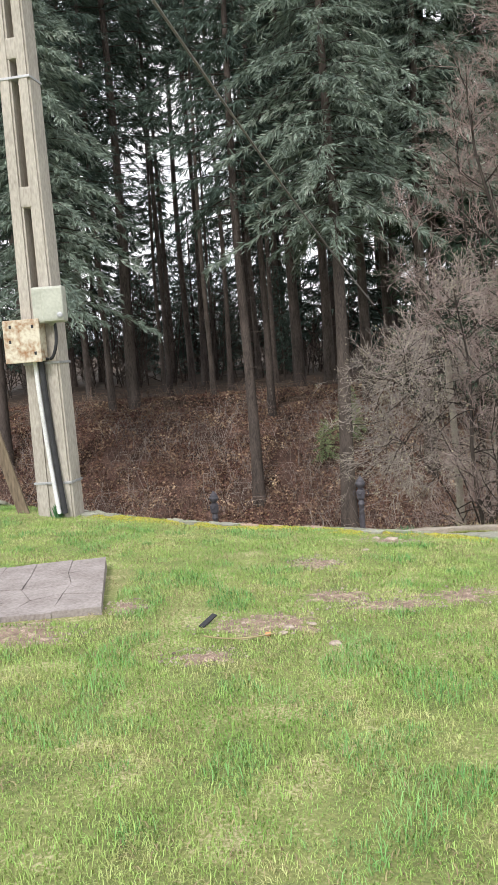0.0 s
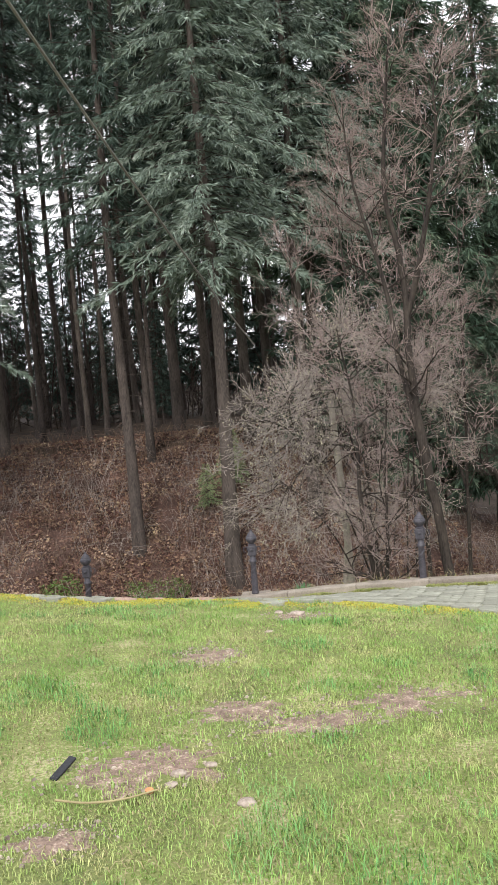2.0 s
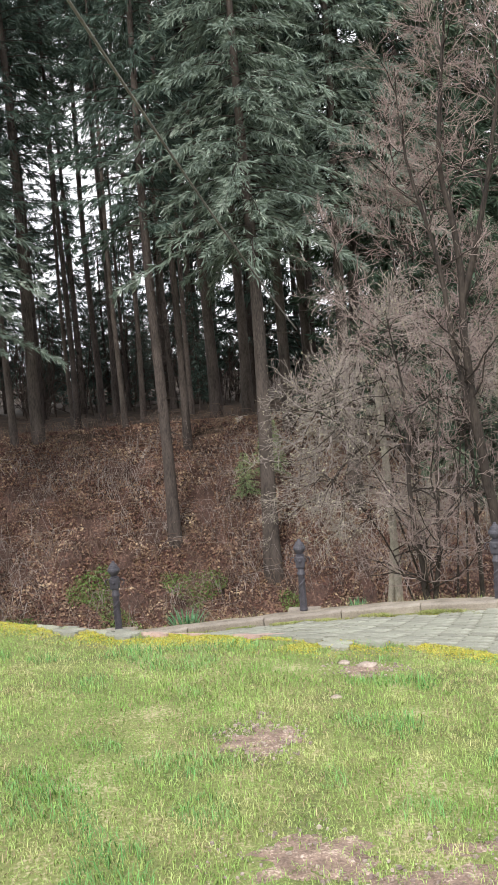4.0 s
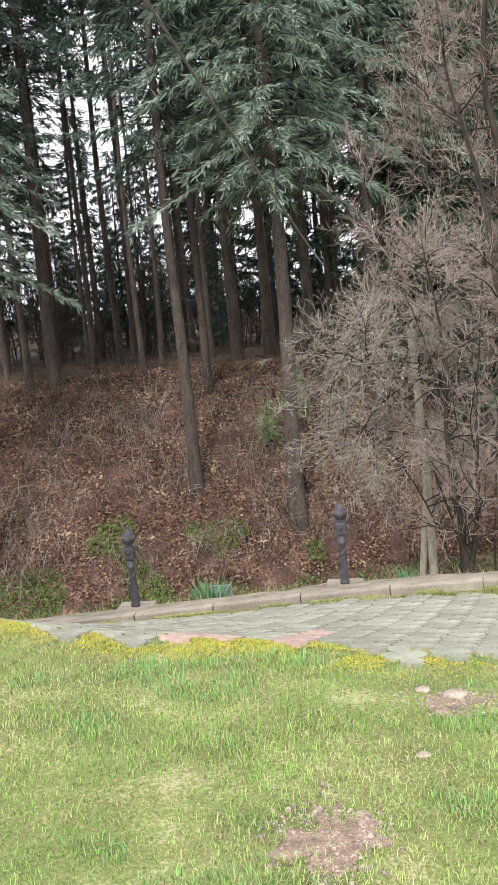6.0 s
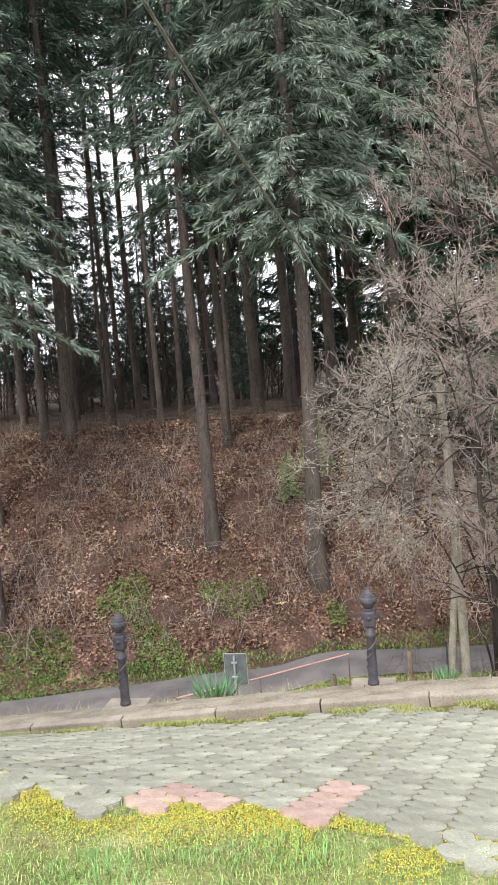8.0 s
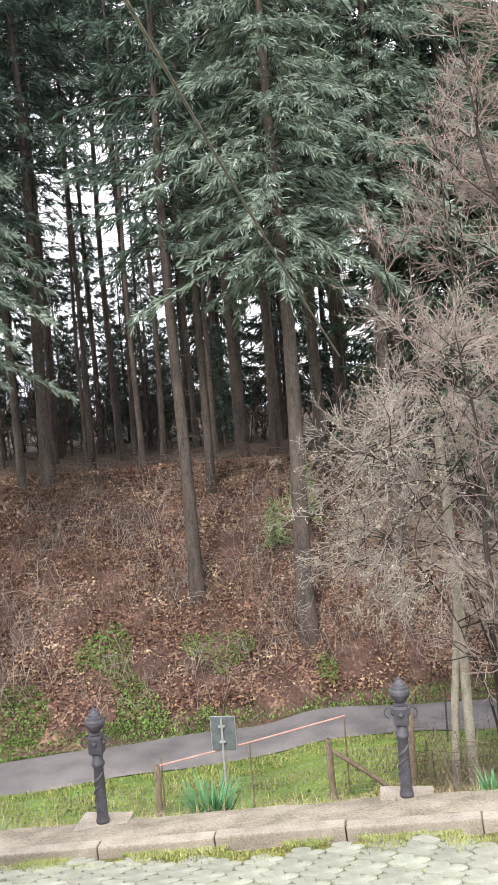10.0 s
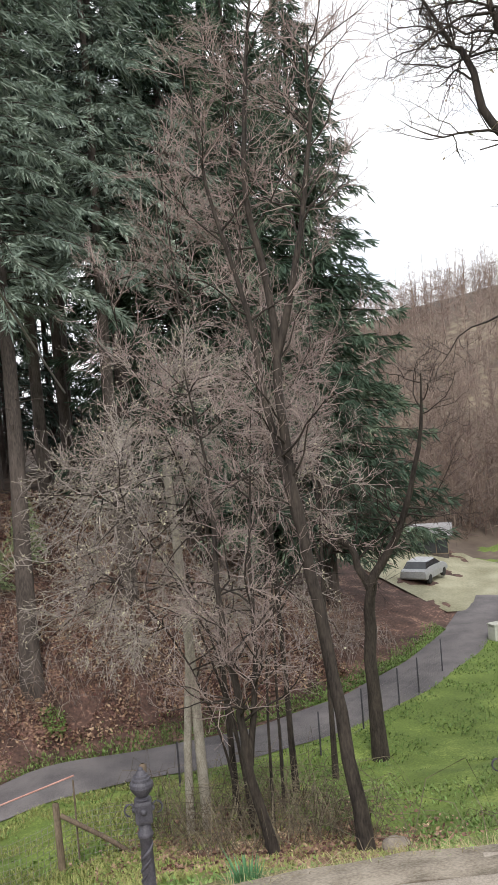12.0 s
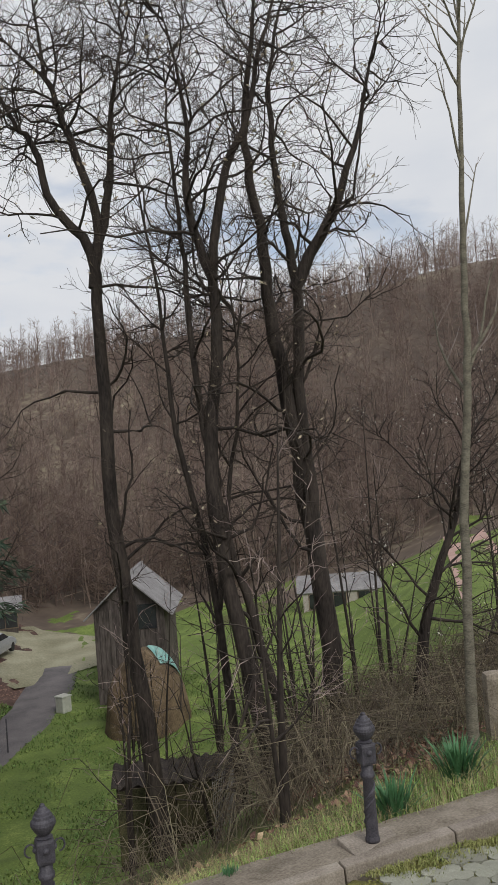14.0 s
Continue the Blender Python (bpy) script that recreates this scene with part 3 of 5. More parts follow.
young = conifer("young_spruce", "young pale green spruce under the grey one", 8.0, 0.08, 0.30, 2.1, 80, M_NEEDLE_PALE, 6, droop=0.45, dead=4, dense=1.3, spray=0.24, narrow=0.6)
tagged(back, group=WOOD)
for t_ in (tall_a, tall_b, tall_c, spire):
    tagged(t_, group=WOOD)


def place(src, x, y, rz=0.0, size=1.0):
    m = set_down(x, y, rz, size)
    if src not in placed:
        placed.add(src)
        src.matrix_basis = m
        return src
    t_ = copy_thing(src, Matrix.Identity(4))
    t_.matrix_basis = m
    return t_


placed = set()
for src, x, y, rz, size in [
        (tall_a, 0.3, 41.0, 0, 0.95), (tall_b, 1.4, 46.1, 70, 1.05), (grey_d, 4.5, 39.2, 0, 1.0), (tall_a, -6.3, 47.5, 200, 1.0), (tall_b, -7.5, 47.2, 40, 0.95),
        (tall_b, -4.6, 51.5, 90, 0.85), (tall_b, -0.9, 54.0, 140, 0.85), (tall_a, 3.4, 51.5, 300, 1.1), (tall_b, -3.6, 58.5, 10, 1.1), (tall_b, -2.9, 62.0, 170, 1.1),
        (tall_c, -10.5, 49, 120, 1.0), (tall_c, -9.0, 42.2, 20, 1.0), (tall_c, -12.5, 43, 260, 1.05), (tall_a, -15, 47, 30, 1.0), (tall_c, 7.0, 47.5, 80, 1.1),
        (tall_c, 10.5, 46, 210, 1.15), (tall_c, 14.5, 49, 330, 1.1), (tall_a, 5.6, 55, 20, 1.1), (tall_a, 9.5, 54, 290, 1.1), (tall_c, 18.5, 51.5, 100, 0.95),
        (tall_b, -7.8, 60, 220, 1.05), (tall_b, -10.5, 57, 300, 1.05), (tall_a, -13.5, 60, 60, 1.0), (tall_b, 1.2, 66, 20, 1.1), (tall_b, -5.8, 70, 80, 1.1),
        (tall_a, 3.2, 72, 190, 1.05), (tall_c, 7.5, 68, 250, 1.1), (tall_b, -10, 76, 130, 1.2), (tall_a, -17, 66, 45, 1.1), (tall_a, 12, 66, 150, 1.1), (tall_c, -19, 52, 75, 1.1),
        (grey_d, 9.3, 42.5, 130, 0.95), (spire, 21.6, 47.4, 0, 1.5), (spire, 17.4, 46.6, 140, 1.45), (spire, 13.6, 46.2, 60, 1.45), (tall_b, -1.8, 48.5, 15, 0.75), (tall_b, 2.2, 58, 260, 0.9), (grey_d, -8.3, 38.2, 190, 0.8), (young, 5.2, 43.2, 0, 0.5), (young, 3.9, 42.4, 120, 0.36), (tall_b, -3.0, 66, 210, 1.0), (tall_c, 1.0, 76, 30, 1.0), (tall_c, -8.5, 66, 110, 1.0), (tall_c, -15, 74, 270, 1.0), (tall_c, 6, 82, 0, 1.1), (back, 8.5, 70, 40, 1.2), (back, 4.0, 78, 100, 1.2), (back, 12.5, 74, 15, 1.25), (back, 17, 66, 115, 1.2), (back, 1.5, 84, 10, 0.9), (back, -1.5, 88, 75, 0.5), (back, -4.5, 84, 30, 0.75), (back, -7.5, 86, 160, 0.9), (back, -10.5, 84, 200, 0.7), (back, -13.5, 80, 10, 1.1), (back, -17, 76, 230, 1.2), (back, -21, 72, 300, 1.2), (back, -25, 68, 20, 1.2), (back, -3.0, 96, 250, 0.8), (back, -6.0, 98, 280, 0.45), (back, 3.0, 62, 60, 0.35), (back, -8.5, 74, 310, 0.45), (back, -5.0, 72, 20, 0.3), (back, -1.0, 70, 190, 0.32), (tall_b, -13, 70, 15, 1.0), (tall_b, -5.2, 55, 333, 0.7), (tall_b, -2.2, 68, 50, 0.75)]:
    place(src, x, y, rz, size)

# leafless trees near the kerb and on the slope
BIG = [level(1, 0, 0, 1, 0.3, 19), level(8, 0.30, 0.03, 0.25, 0.12, 8, (40, 80), 3.0, 0.036), level(5, 0.24, 0.05, 0.3, 0.1, 7, (30, 70), 1.25, 0.014), level(3, 0.25, 0.05, 0.5, 0, 0, (25, 65), 0.55, 0.0055)]
SLIM = [level(1, 0, 0, 1, 0.3, 20), level(6, 0.22, 0.05, 0.25, 0.1, 9, (35, 75), 2.3, 0.03), level(4, 0.22, 0.05, 0.3, 0.1, 7, (30, 60), 0.95, 0.012), level(3, 0.22, 0.05, 0.5, 0, 0, (25, 60), 0.4, 0.006)]
SLOPE_TREES = "leafless dark trees on the slope"


def ground_at(x, y, dz=0.0):
    return (x, y, float(height(x, y)) + dz)


bare_tree("bare_tree", "tall dark leafless tree forking high on the slope", [
    [ground_at(12.38, 19.39), (12.15, 19.61, -1.77), (11.98, 19.77, 1.07), (11.97, 19.78, 4.02), (11.92, 19.83, 6.2), (11.42, 20.26, 7.13), (11.19, 20.45, 8.39), (10.87, 20.7, 8.9), (10.2, 21.0, 10.5)],
    [(11.93, 19.81, 5.5), (12.04, 19.71, 7.0), (11.71, 20.01, 8.62), (11.54, 20.16, 9.43), (11.38, 20.29, 10.34), (11.26, 20.39, 12.07)],
    [(11.95, 19.8, 6.0), (12.3, 19.5, 7.6), (12.35, 19.4, 9.2), (12.7, 19.0, 11.2)]], BIG, 11, M_BARK_DARK, M_TWIG, 0.18, 0.12, M_CATKIN, "pale dry seed pods", 500, 0.035, SLOPE_TREES)
bare_tree("bare_tree", "dark leafless tree with several leaning stems", [
    [ground_at(12.75, 16.72), (12.41, 17.14, -1.12), (12.24, 17.35, 1.5), (12.44, 17.12, 4.1), (12.43, 17.12, 5.37), (12.69, 16.8, 7.25), (12.99, 16.4, 8.28), (13.17, 16.15, 9.54), (13.47, 15.71, 10.98)],
    [(12.95, 16.6, -3.4), (12.69, 16.96, -1.17), (12.39, 17.32, 0.96), (12.2, 17.55, 3.94), (12.16, 17.59, 6.07), (12.11, 17.65, 7.89), (12.12, 17.63, 9.51)],
    [(12.43, 17.1, 5.2), (12.2, 17.4, 6.6), (12.25, 17.3, 8.2), (12.0, 17.5, 10.4)]], BIG, 12, M_BARK_DARK, M_TWIG, 0.16, 0.12, M_CATKIN, "pale dry seed pods", 500, 0.035, SLOPE_TREES)
bare_tree("bare_tree", "stout dark leafless tree splitting into two stems", [
    [ground_at(13.84, 16.05), (13.82, 16.09, -1.34), (13.7, 16.26, 0.82), (13.58, 16.44, 2.78), (13.47, 16.6, 4.53), (13.42, 16.66, 6.29), (13.3, 16.82, 7.95), (13.43, 16.64, 9.37), (13.58, 16.44, 11.24)],
    [(13.74, 16.2, 0.4), (13.72, 16.24, 3.19), (13.77, 16.16, 5.14), (13.68, 16.3, 6.46), (13.62, 16.38, 7.9), (13.69, 16.28, 9.55), (13.95, 15.89, 11.27)],
    [(13.75, 16.2, 5.0), (14.2, 15.6, 6.3), (14.5, 15.1, 7.6), (14.9, 14.6, 9.8)]], BIG, 13, M_BARK_DARK, M_TWIG, 0.21, 0.12, M_CATKIN, "pale dry seed pods", 500, 0.035, SLOPE_TREES)
bare_tree("bare_tree", "leaning dark leafless tree with reddish fine twigs", [
    [ground_at(8.45, 22.0), (8.27, 22.5, -3.41), (7.94, 22.67, -0.74), (7.71, 22.78, 1.81), (7.67, 22.8, 4.33), (7.4, 22.93, 6.42), (7.59, 22.84, 9.04), (7.81, 22.73, 10.75)],
    [(7.95, 22.67, -0.7), (7.5, 22.8, 1.5), (7.2, 22.9, 4.0), (6.6, 23.1, 6.6), (6.5, 23.2, 8.8)],
    [(7.7, 22.8, 3.0), (8.2, 22.5, 5.0), (8.6, 22.3, 7.5), (8.7, 22.2, 9.6)]], SLIM, 14, M_BARK_DARK, M_TWIG_RED, 0.15, 0.2, None, "", 0, 0.02, SLOPE_TREES)
bare_tree("bare_tree", "crooked dark leafless tree beside the lane", [
    [ground_at(14.4, 31.3), (14.3, 31.2, -5.2), (14.5, 31.0, -3.5), (15.3, 30.5, -1.9), (15.9, 30.0, 0.6), (16.0, 29.6, 3.0)],
    [(14.4, 31.1, -3.9), (13.9, 31.4, -2.4), (13.2, 31.8, -1.5), (13.0, 32.0, 1.0)]], BIG, 15, M_BARK_DARK, M_TWIG, 0.24, 0.3, None, "", 0, 0.02, SLOPE_TREES)
bare_tree("bare_tree", "slanting forked dark tree beside the wooden pole", [
    [ground_at(6.99, 23.2), (6.58, 23.28, -5.39), (6.48, 23.32, -3.78), (6.25, 23.41, -2.0), (6.3, 23.5, 0.5), (6.0, 23.6, 3.0)],
    [(6.6, 23.3, -5.2), (6.9, 23.3, -3.2), (6.95, 23.3, -1.2), (7.3, 23.4, 2.0)]], SLIM, 16, M_BARK_DARK, M_TWIG_RED, 0.12, 0.2, None, "", 0, 0.02, SLOPE_TREES)
bare_tree("young_tree", "young grey-barked tree beside the kerb with ringed trunk", [
    [ground_at(8.45, 10.9), (8.55, 10.86, 0.51), (8.66, 10.74, 2.26), (8.7, 10.68, 3.43), (8.74, 10.63, 4.61), (8.8, 10.58, 5.8), (8.85, 10.49, 7.2)]],
    [level(1, 0, 0, 1, 0.4, 12), level(6, 0.07, 0.10, 0.3, 0.15, 4, (25, 45), 1.9, 0.022), level(4, 0.12, 0.08, 0.3, 0.1, 3, (25, 45), 0.6, 0.007)], 17, M_BARK_YOUNG, M_TWIG_PALE, 0.055, 0.3, None, "", 0, 0.02, "", 0.2)
bare_tree("blossom_tree", "leaning dark shrub tree with a few white blossoms", [
    [ground_at(12.0, 13.27), (12.0, 13.27, -1.52), (12.15, 12.99, -0.26), (12.35, 12.56, 0.99), (12.2, 12.3, 2.2)]], SLIM, 18, M_BARK_DARK, M_TWIG, 0.12, 0.3, M_BLOSSOM, "white blossom", 700, 0.014, SLOPE_TREES)

# the budding thicket round the wooden pole, and the tall leafless trees over it
HAZEL = [level(1, 0, 0, 1, 0.2, 26), level(7, 0.15, -0.03, 0.25, 0.05, 10, (55, 95), 3.4, 0.026), level(4, 0.16, 0.03, 0.35, 0.05, 6, (30, 60), 1.05, 0.012), level(3, 0.18, 0.03, 0.7, 0, 0, (30, 60), 0.40, 0.009)]
THICKET = "budding shrubs of the thicket"


def arch(x, y, dx, dy, tall, seed):
    z = float(height(x, y))
    return [(x, y, z), (x + dx * 0.12, y + dy * 0.12, z + tall * 0.35), (x + dx * 0.4, y + dy * 0.4, z + tall * 0.7), (x + dx * 0.75, y + dy * 0.75, z + tall * 0.93), (x + dx, y + dy, z + tall)]


for seed, x, y, dx, dy, tall, twig, ends in [
        (31, 7.8, 26.4, -3.6, -1.0, 8.8, M_TWIG_PALE, M_BUD), (32, 8.0, 26.8, -2.4, -1.2, 10.8, M_TWIG_PALE, M_BUD), (33, 8.4, 26.6, 0.6, -0.8, 9.8, M_TWIG_PALE, M_BUD),
        (34, 8.1, 27.3, -3.0, 0.2, 9.6, M_TWIG_PALE, M_BUD), (35, 8.9, 27.0, 0.5, -0.4, 11.5, M_TWIG_RED, None), (36, 7.7, 26.9, -3.4, -0.6, 7.0, M_TWIG_PALE, M_BUD)]:
    bare_tree("budding_shrub", "arching leafless shrub with pale budding twigs" if ends else "tall leafless shrub with reddish twigs", [arch(x, y, dx, dy, tall, seed)],
              HAZEL, seed, M_BARK_DARK, twig, 0.04, 0.33, ends, "pale opening buds", 2000, 0.02, THICKET)
TALLRED = [level(1, 0, 0, 1, 0.2, 23), level(6, 0.16, 0.07, 0.25, 0.1, 9, (35, 70), 2.8, 0.03), level(4, 0.18, 0.05, 0.3, 0.05, 6, (30, 60), 1.0, 0.012), level(3, 0.2, 0.05, 0.6, 0, 0, (30, 60), 0.45, 0.007)]
for seed, x, y, dx, tall in [(41, 10.2, 29.0, -0.6, 21), (42, 8.3, 28.8, -0.8, 18.5), (43, 12.0, 30.0, 0.4, 18)]:
    z = float(height(x, y))
    bare_tree("bare_tree", "tall slender leafless tree full of reddish twigs", [[(x, y, z), (x + dx * 0.2, y, z + tall * 0.3), (x + dx * 0.5, y - 0.2, z + tall * 0.6), (x + dx, y, z + tall)],
              [(x + dx * 0.3, y, z + tall * 0.35), (x + dx - 1.0, y, z + tall * 0.55), (x + dx - 1.6, y, z + tall * 0.82)]], TALLRED, seed, M_BARK_DARK, M_TWIG_RED, 0.085, 0.22, None, "", 0, 0.02, "tall leafless trees of the thicket")
bare_tree("bare_tree", "slim dark leafless tree curving among stouter stems", [
    [ground_at(12.9, 17.7), (12.75, 17.8, -2.2), (12.6, 17.9, 0.0), (12.3, 18.2, 2.4), (12.2, 18.3, 5.0), (11.9, 18.5, 8.2)],
    [(12.7, 17.8, -1.0), (12.9, 17.5, 1.2), (13.1, 17.2, 3.6), (13.0, 17.3, 6.5)]], SLIM, 19, M_BARK_DARK, M_TWIG, 0.10, 0.15, None, "", 0, 0.02, SLOPE_TREES)
# thin saplings and scrub on the slope
SCRUB = [level(1, 0, 0, 1, 0.2, 9), level(5, 0.2, 0.05, 0.3, 0.1, 5, (30, 65), 1.3, 0.014), level(4, 0.2, 0.05, 0.4, 0.1, 3, (30, 60), 0.5, 0.006)]
srng = np.random.default_rng(77)
for k, (x, y, tall) in enumerate([(10.0, 17.8, 5.5), (9.2, 15.2, 3.6), (7.2, 12.4, 4.2), (14.5, 18.2, 6.0), (15.2, 15.6, 5.0), (16.3, 18.8, 5.2), (10.9, 14.4, 3.4), (13.2, 13.0, 3.8),
                                  (15.5, 22.5, 6.5), (18.0, 20.0, 6.0), (20.0, 28.0, 7.0), (17.5, 26.0, 7.0), (16.5, 13.8, 4.5), (16.0, 24.0, 8.5), (18.5, 22.0, 8.0), (20.5, 25.0, 9.0), (17.0, 17.5, 7.0), (19.0, 18.0, 7.5), (15.0, 20.0, 7.0), (21.5, 22.0, 8.0)]):
    z = float(height(x, y))
    dx, dy = srng.normal(size=2) * 0.5
    bare_tree("sapling", "thin leafless sapling among scrub on the slope", [[(x, y, z), (x + dx * 0.3, y + dy * 0.3, z + tall * 0.4), (x + dx, y + dy, z + tall)], [(x, y, z + 0.1), (x - dx, y + dy, z + tall * 0.7)]], SCRUB, 200 + k, M_BARK_DARK,
              M_TWIG if k % 2 else M_TWIG_RED, 0.05, 0.15, None, "", 0, 0.02, "saplings on the slope")


# far hillside of leafless trees
def far_woods(name, label, count, spread, seed, material):
    rng = np.random.default_rng(seed)
    tb = Tubes(3)
    done = 0
    while done < count:
        a, r = radians(rng.uniform(*spread[0])), spread[1][0] + (spread[1][1] - spread[1][0]) * rng.uniform() ** 1.3
        x, y = 0.5 + r * math.sin(a), 7.2 + r * math.cos(a)
        z, tall = float(height(x, y)), rng.uniform(4.0, 9)
        done += 1
        top = np.array([x + rng.normal() * 0.6, y + rng.normal() * 0.6, z + tall])
        low = np.array([x, y, z - 0.5])
        tb.add([low, (low + top) / 2 + rng.normal(size=3) * 0.3, top], [0.06, 0.045, 0.015])
        for _ in range(20):
            f = rng.uniform(0.1, 0.98)
            p = low + (top - low) * f
            d = unit(rng.normal(size=3) * [1, 1, 0.3] + [0, 0, 0.75]) * tall * 0.42 * (1.2 - f)
            tb.add([p, p + d + rng.normal(size=3) * 0.25], [0.035, 0.012])
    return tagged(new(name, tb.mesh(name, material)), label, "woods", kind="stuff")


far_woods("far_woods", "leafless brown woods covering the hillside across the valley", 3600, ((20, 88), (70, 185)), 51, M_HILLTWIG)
far_woods("undergrowth", "dark leafless undergrowth inside the wood", 420, ((-26, 22), (58, 120)), 52, M_TWIG)


# ---- kerb, paving, bollards ----
def along_kerb(x, off):
    sl = kerb_slope(x)
    n = math.hypot(1, sl)
    return x + -sl / n * off, float(kerb_y(x)) + off / n


kerb = thing("kerb", "weathered stone kerb blocks along the paving edge", "kerb", kind="structure")
kx = -9.0
kr = np.random.default_rng(9)
while kx < 9:
    x2 = kx + 0.86 * kr.uniform(0.95, 1.05) / math.hypot(1, float(kerb_slope(kx)))
    (ax, ay), (bx, by) = along_kerb(kx, 0.0), along_kerb(x2, 0.0)
    az, bz = float(kerb_z(kx)), float(kerb_z(x2))
    ln_ = math.hypot(bx - ax, by - ay)
    bm = box(ln_ - 0.006, 0.11, 0.26, bevel=0.014)
    ob = part("kerb_block", bm, M_KERB, kerb)
    ob.matrix_basis = pose((ax + bx) / 2, (ay + by) / 2, (az + bz) / 2 - 0.13 + kr.normal() * 0.004, 0, -math.degrees(math.atan2(bz - az, ln_)), math.degrees(math.atan2(by - ay, bx - ax)))
    kx = x2
cap = thing("wall_coping", "broad worn stone coping behind the kerb", "coping", kind="structure")
xs = np.arange(-9, 9.2, 0.3)
cv = []
for off, dz in ((0.07, -0.3), (0.07, -0.018), (0.30, -0.05), (0.60, -0.12), (0.63, -0.5)):
    cv += [(*along_kerb(float(x), off + 0.012 * math.sin(x * 7 + off * 9)), float(kerb_z(x)) + dz + 0.006 * math.sin(x * 11 + off)) for x in xs]
kk = len(xs)
child("coping", mesh("coping", cv, [[a * kk + b, a * kk + b + 1, (a + 1) * kk + b + 1, (a + 1) * kk + b] for a in range(4) for b in range(kk - 1)], M_COPING), cap)

# iron bollards with turned caps and chain hooks
SHAFT = [(0.05, 0), (0.052, 0.02), (0.046, 0.035), (0.044, 0.05), (0.042, 0.2), (0.038, 0.43), (0.049, 0.44), (0.051, 0.455), (0.048, 0.47), (0.040, 0.48), (0.042, 0.535)]
CAP = [(0.045, 0.676), (0.052, 0.685), (0.034, 0.695), (0.036, 0.70), (0.058, 0.725), (0.072, 0.75), (0.077, 0.765), (0.074, 0.785), (0.062, 0.80), (0.058, 0.815), (0.05, 0.82), (0.046, 0.835), (0.036, 0.84), (0.028, 0.855), (0.018, 0.865), (0.017, 0.875), (0.008, 0.884)]


def bollard(m):
    b = thing("bollard", "dark painted cast iron bollard on a stone plinth by the kerb", "bollard", group="bollards along the kerb")
    part("shaft", lathe(SHAFT, 20), M_IRON, b, soft=True)
    part("collar", box(0.112, 0.112, 0.15, (0, 0, 0.605), 0.022), M_IRON, b)
    part("finial", lathe(CAP, 24), M_IRON, b)
    for a in range(4):
        bm = bmesh.new()
        c = pose(0.052 * math.cos(a * math.pi / 2), 0.052 * math.sin(a * math.pi / 2), 0.615, 0, 90, 0)
        bmesh.ops.create_uvsphere(bm, u_segments=10, v_segments=6, radius=0.022, matrix=c)
        part("boss", bm, M_IRON, b, soft=True)
    for z in (0.16, 0.26, 0.36):
        vine = Tubes(5)
        t = np.linspace(0, 1, 9)
        vine.add(np.stack([0.042 * np.cos(t * 3 + z * 9), 0.042 * np.sin(t * 3 + z * 9), z - 0.08 + 0.13 * t], 1), 0.009 * np.sin(np.pi * t) + 0.003)
        child("relief", vine.mesh("relief", M_IRON), b)
    for sgn in (-1, 1):
        hook = Tubes(6)
        t = np.linspace(0, 1.55 * math.pi, 10)
        hook.add(np.stack([sgn * (0.09 - 0.03 * np.cos(t)), 0 * t, 0.63 + 0.032 * np.sin(t) - 0.02 * (t / 5)], 1), np.linspace(0.008, 0.005, 10))
        child("hook", hook.mesh("hook", M_IRON), b, "curled iron chain hook")
    b.matrix_basis = m
    return b


first = None
for x, y, zb in ((-0.62, 13.1, -1.45), (1.65, 12.66, -1.315), (3.66, 11.52, -1.12), (5.5, 10.34, -0.94), (-2.95, 13.6, -1.62), (7.7, 8.7, -0.80)):
    rz = math.degrees(math.atan(float(kerb_slope(x))))
    m = pose(x, y, zb, 0, 0, rz)
    first = bollard(m) if first is None else (copy_thing(first, m) and first)
    pl = thing("plinth", "rough square stone plinth under a bollard", "plinth", (x, y, zb), "plinths under the bollards", rz=rz)
    part("slab", box(0.40, 0.34, 0.10, (0, 0, -0.052), 0.015), M_KERB, pl)
    part("footing", box(0.36, 0.30, 0.4, (0, 0, -0.302), 0.01), M_KERB, pl)

# clover-shaped pavers: four joined hexagons each
HEX = 0.132
PAVE_TURN = radians(65)
paving = thing("paving", "grey-green interlocking clover pavers with mossy joints", "paving", kind="structure")


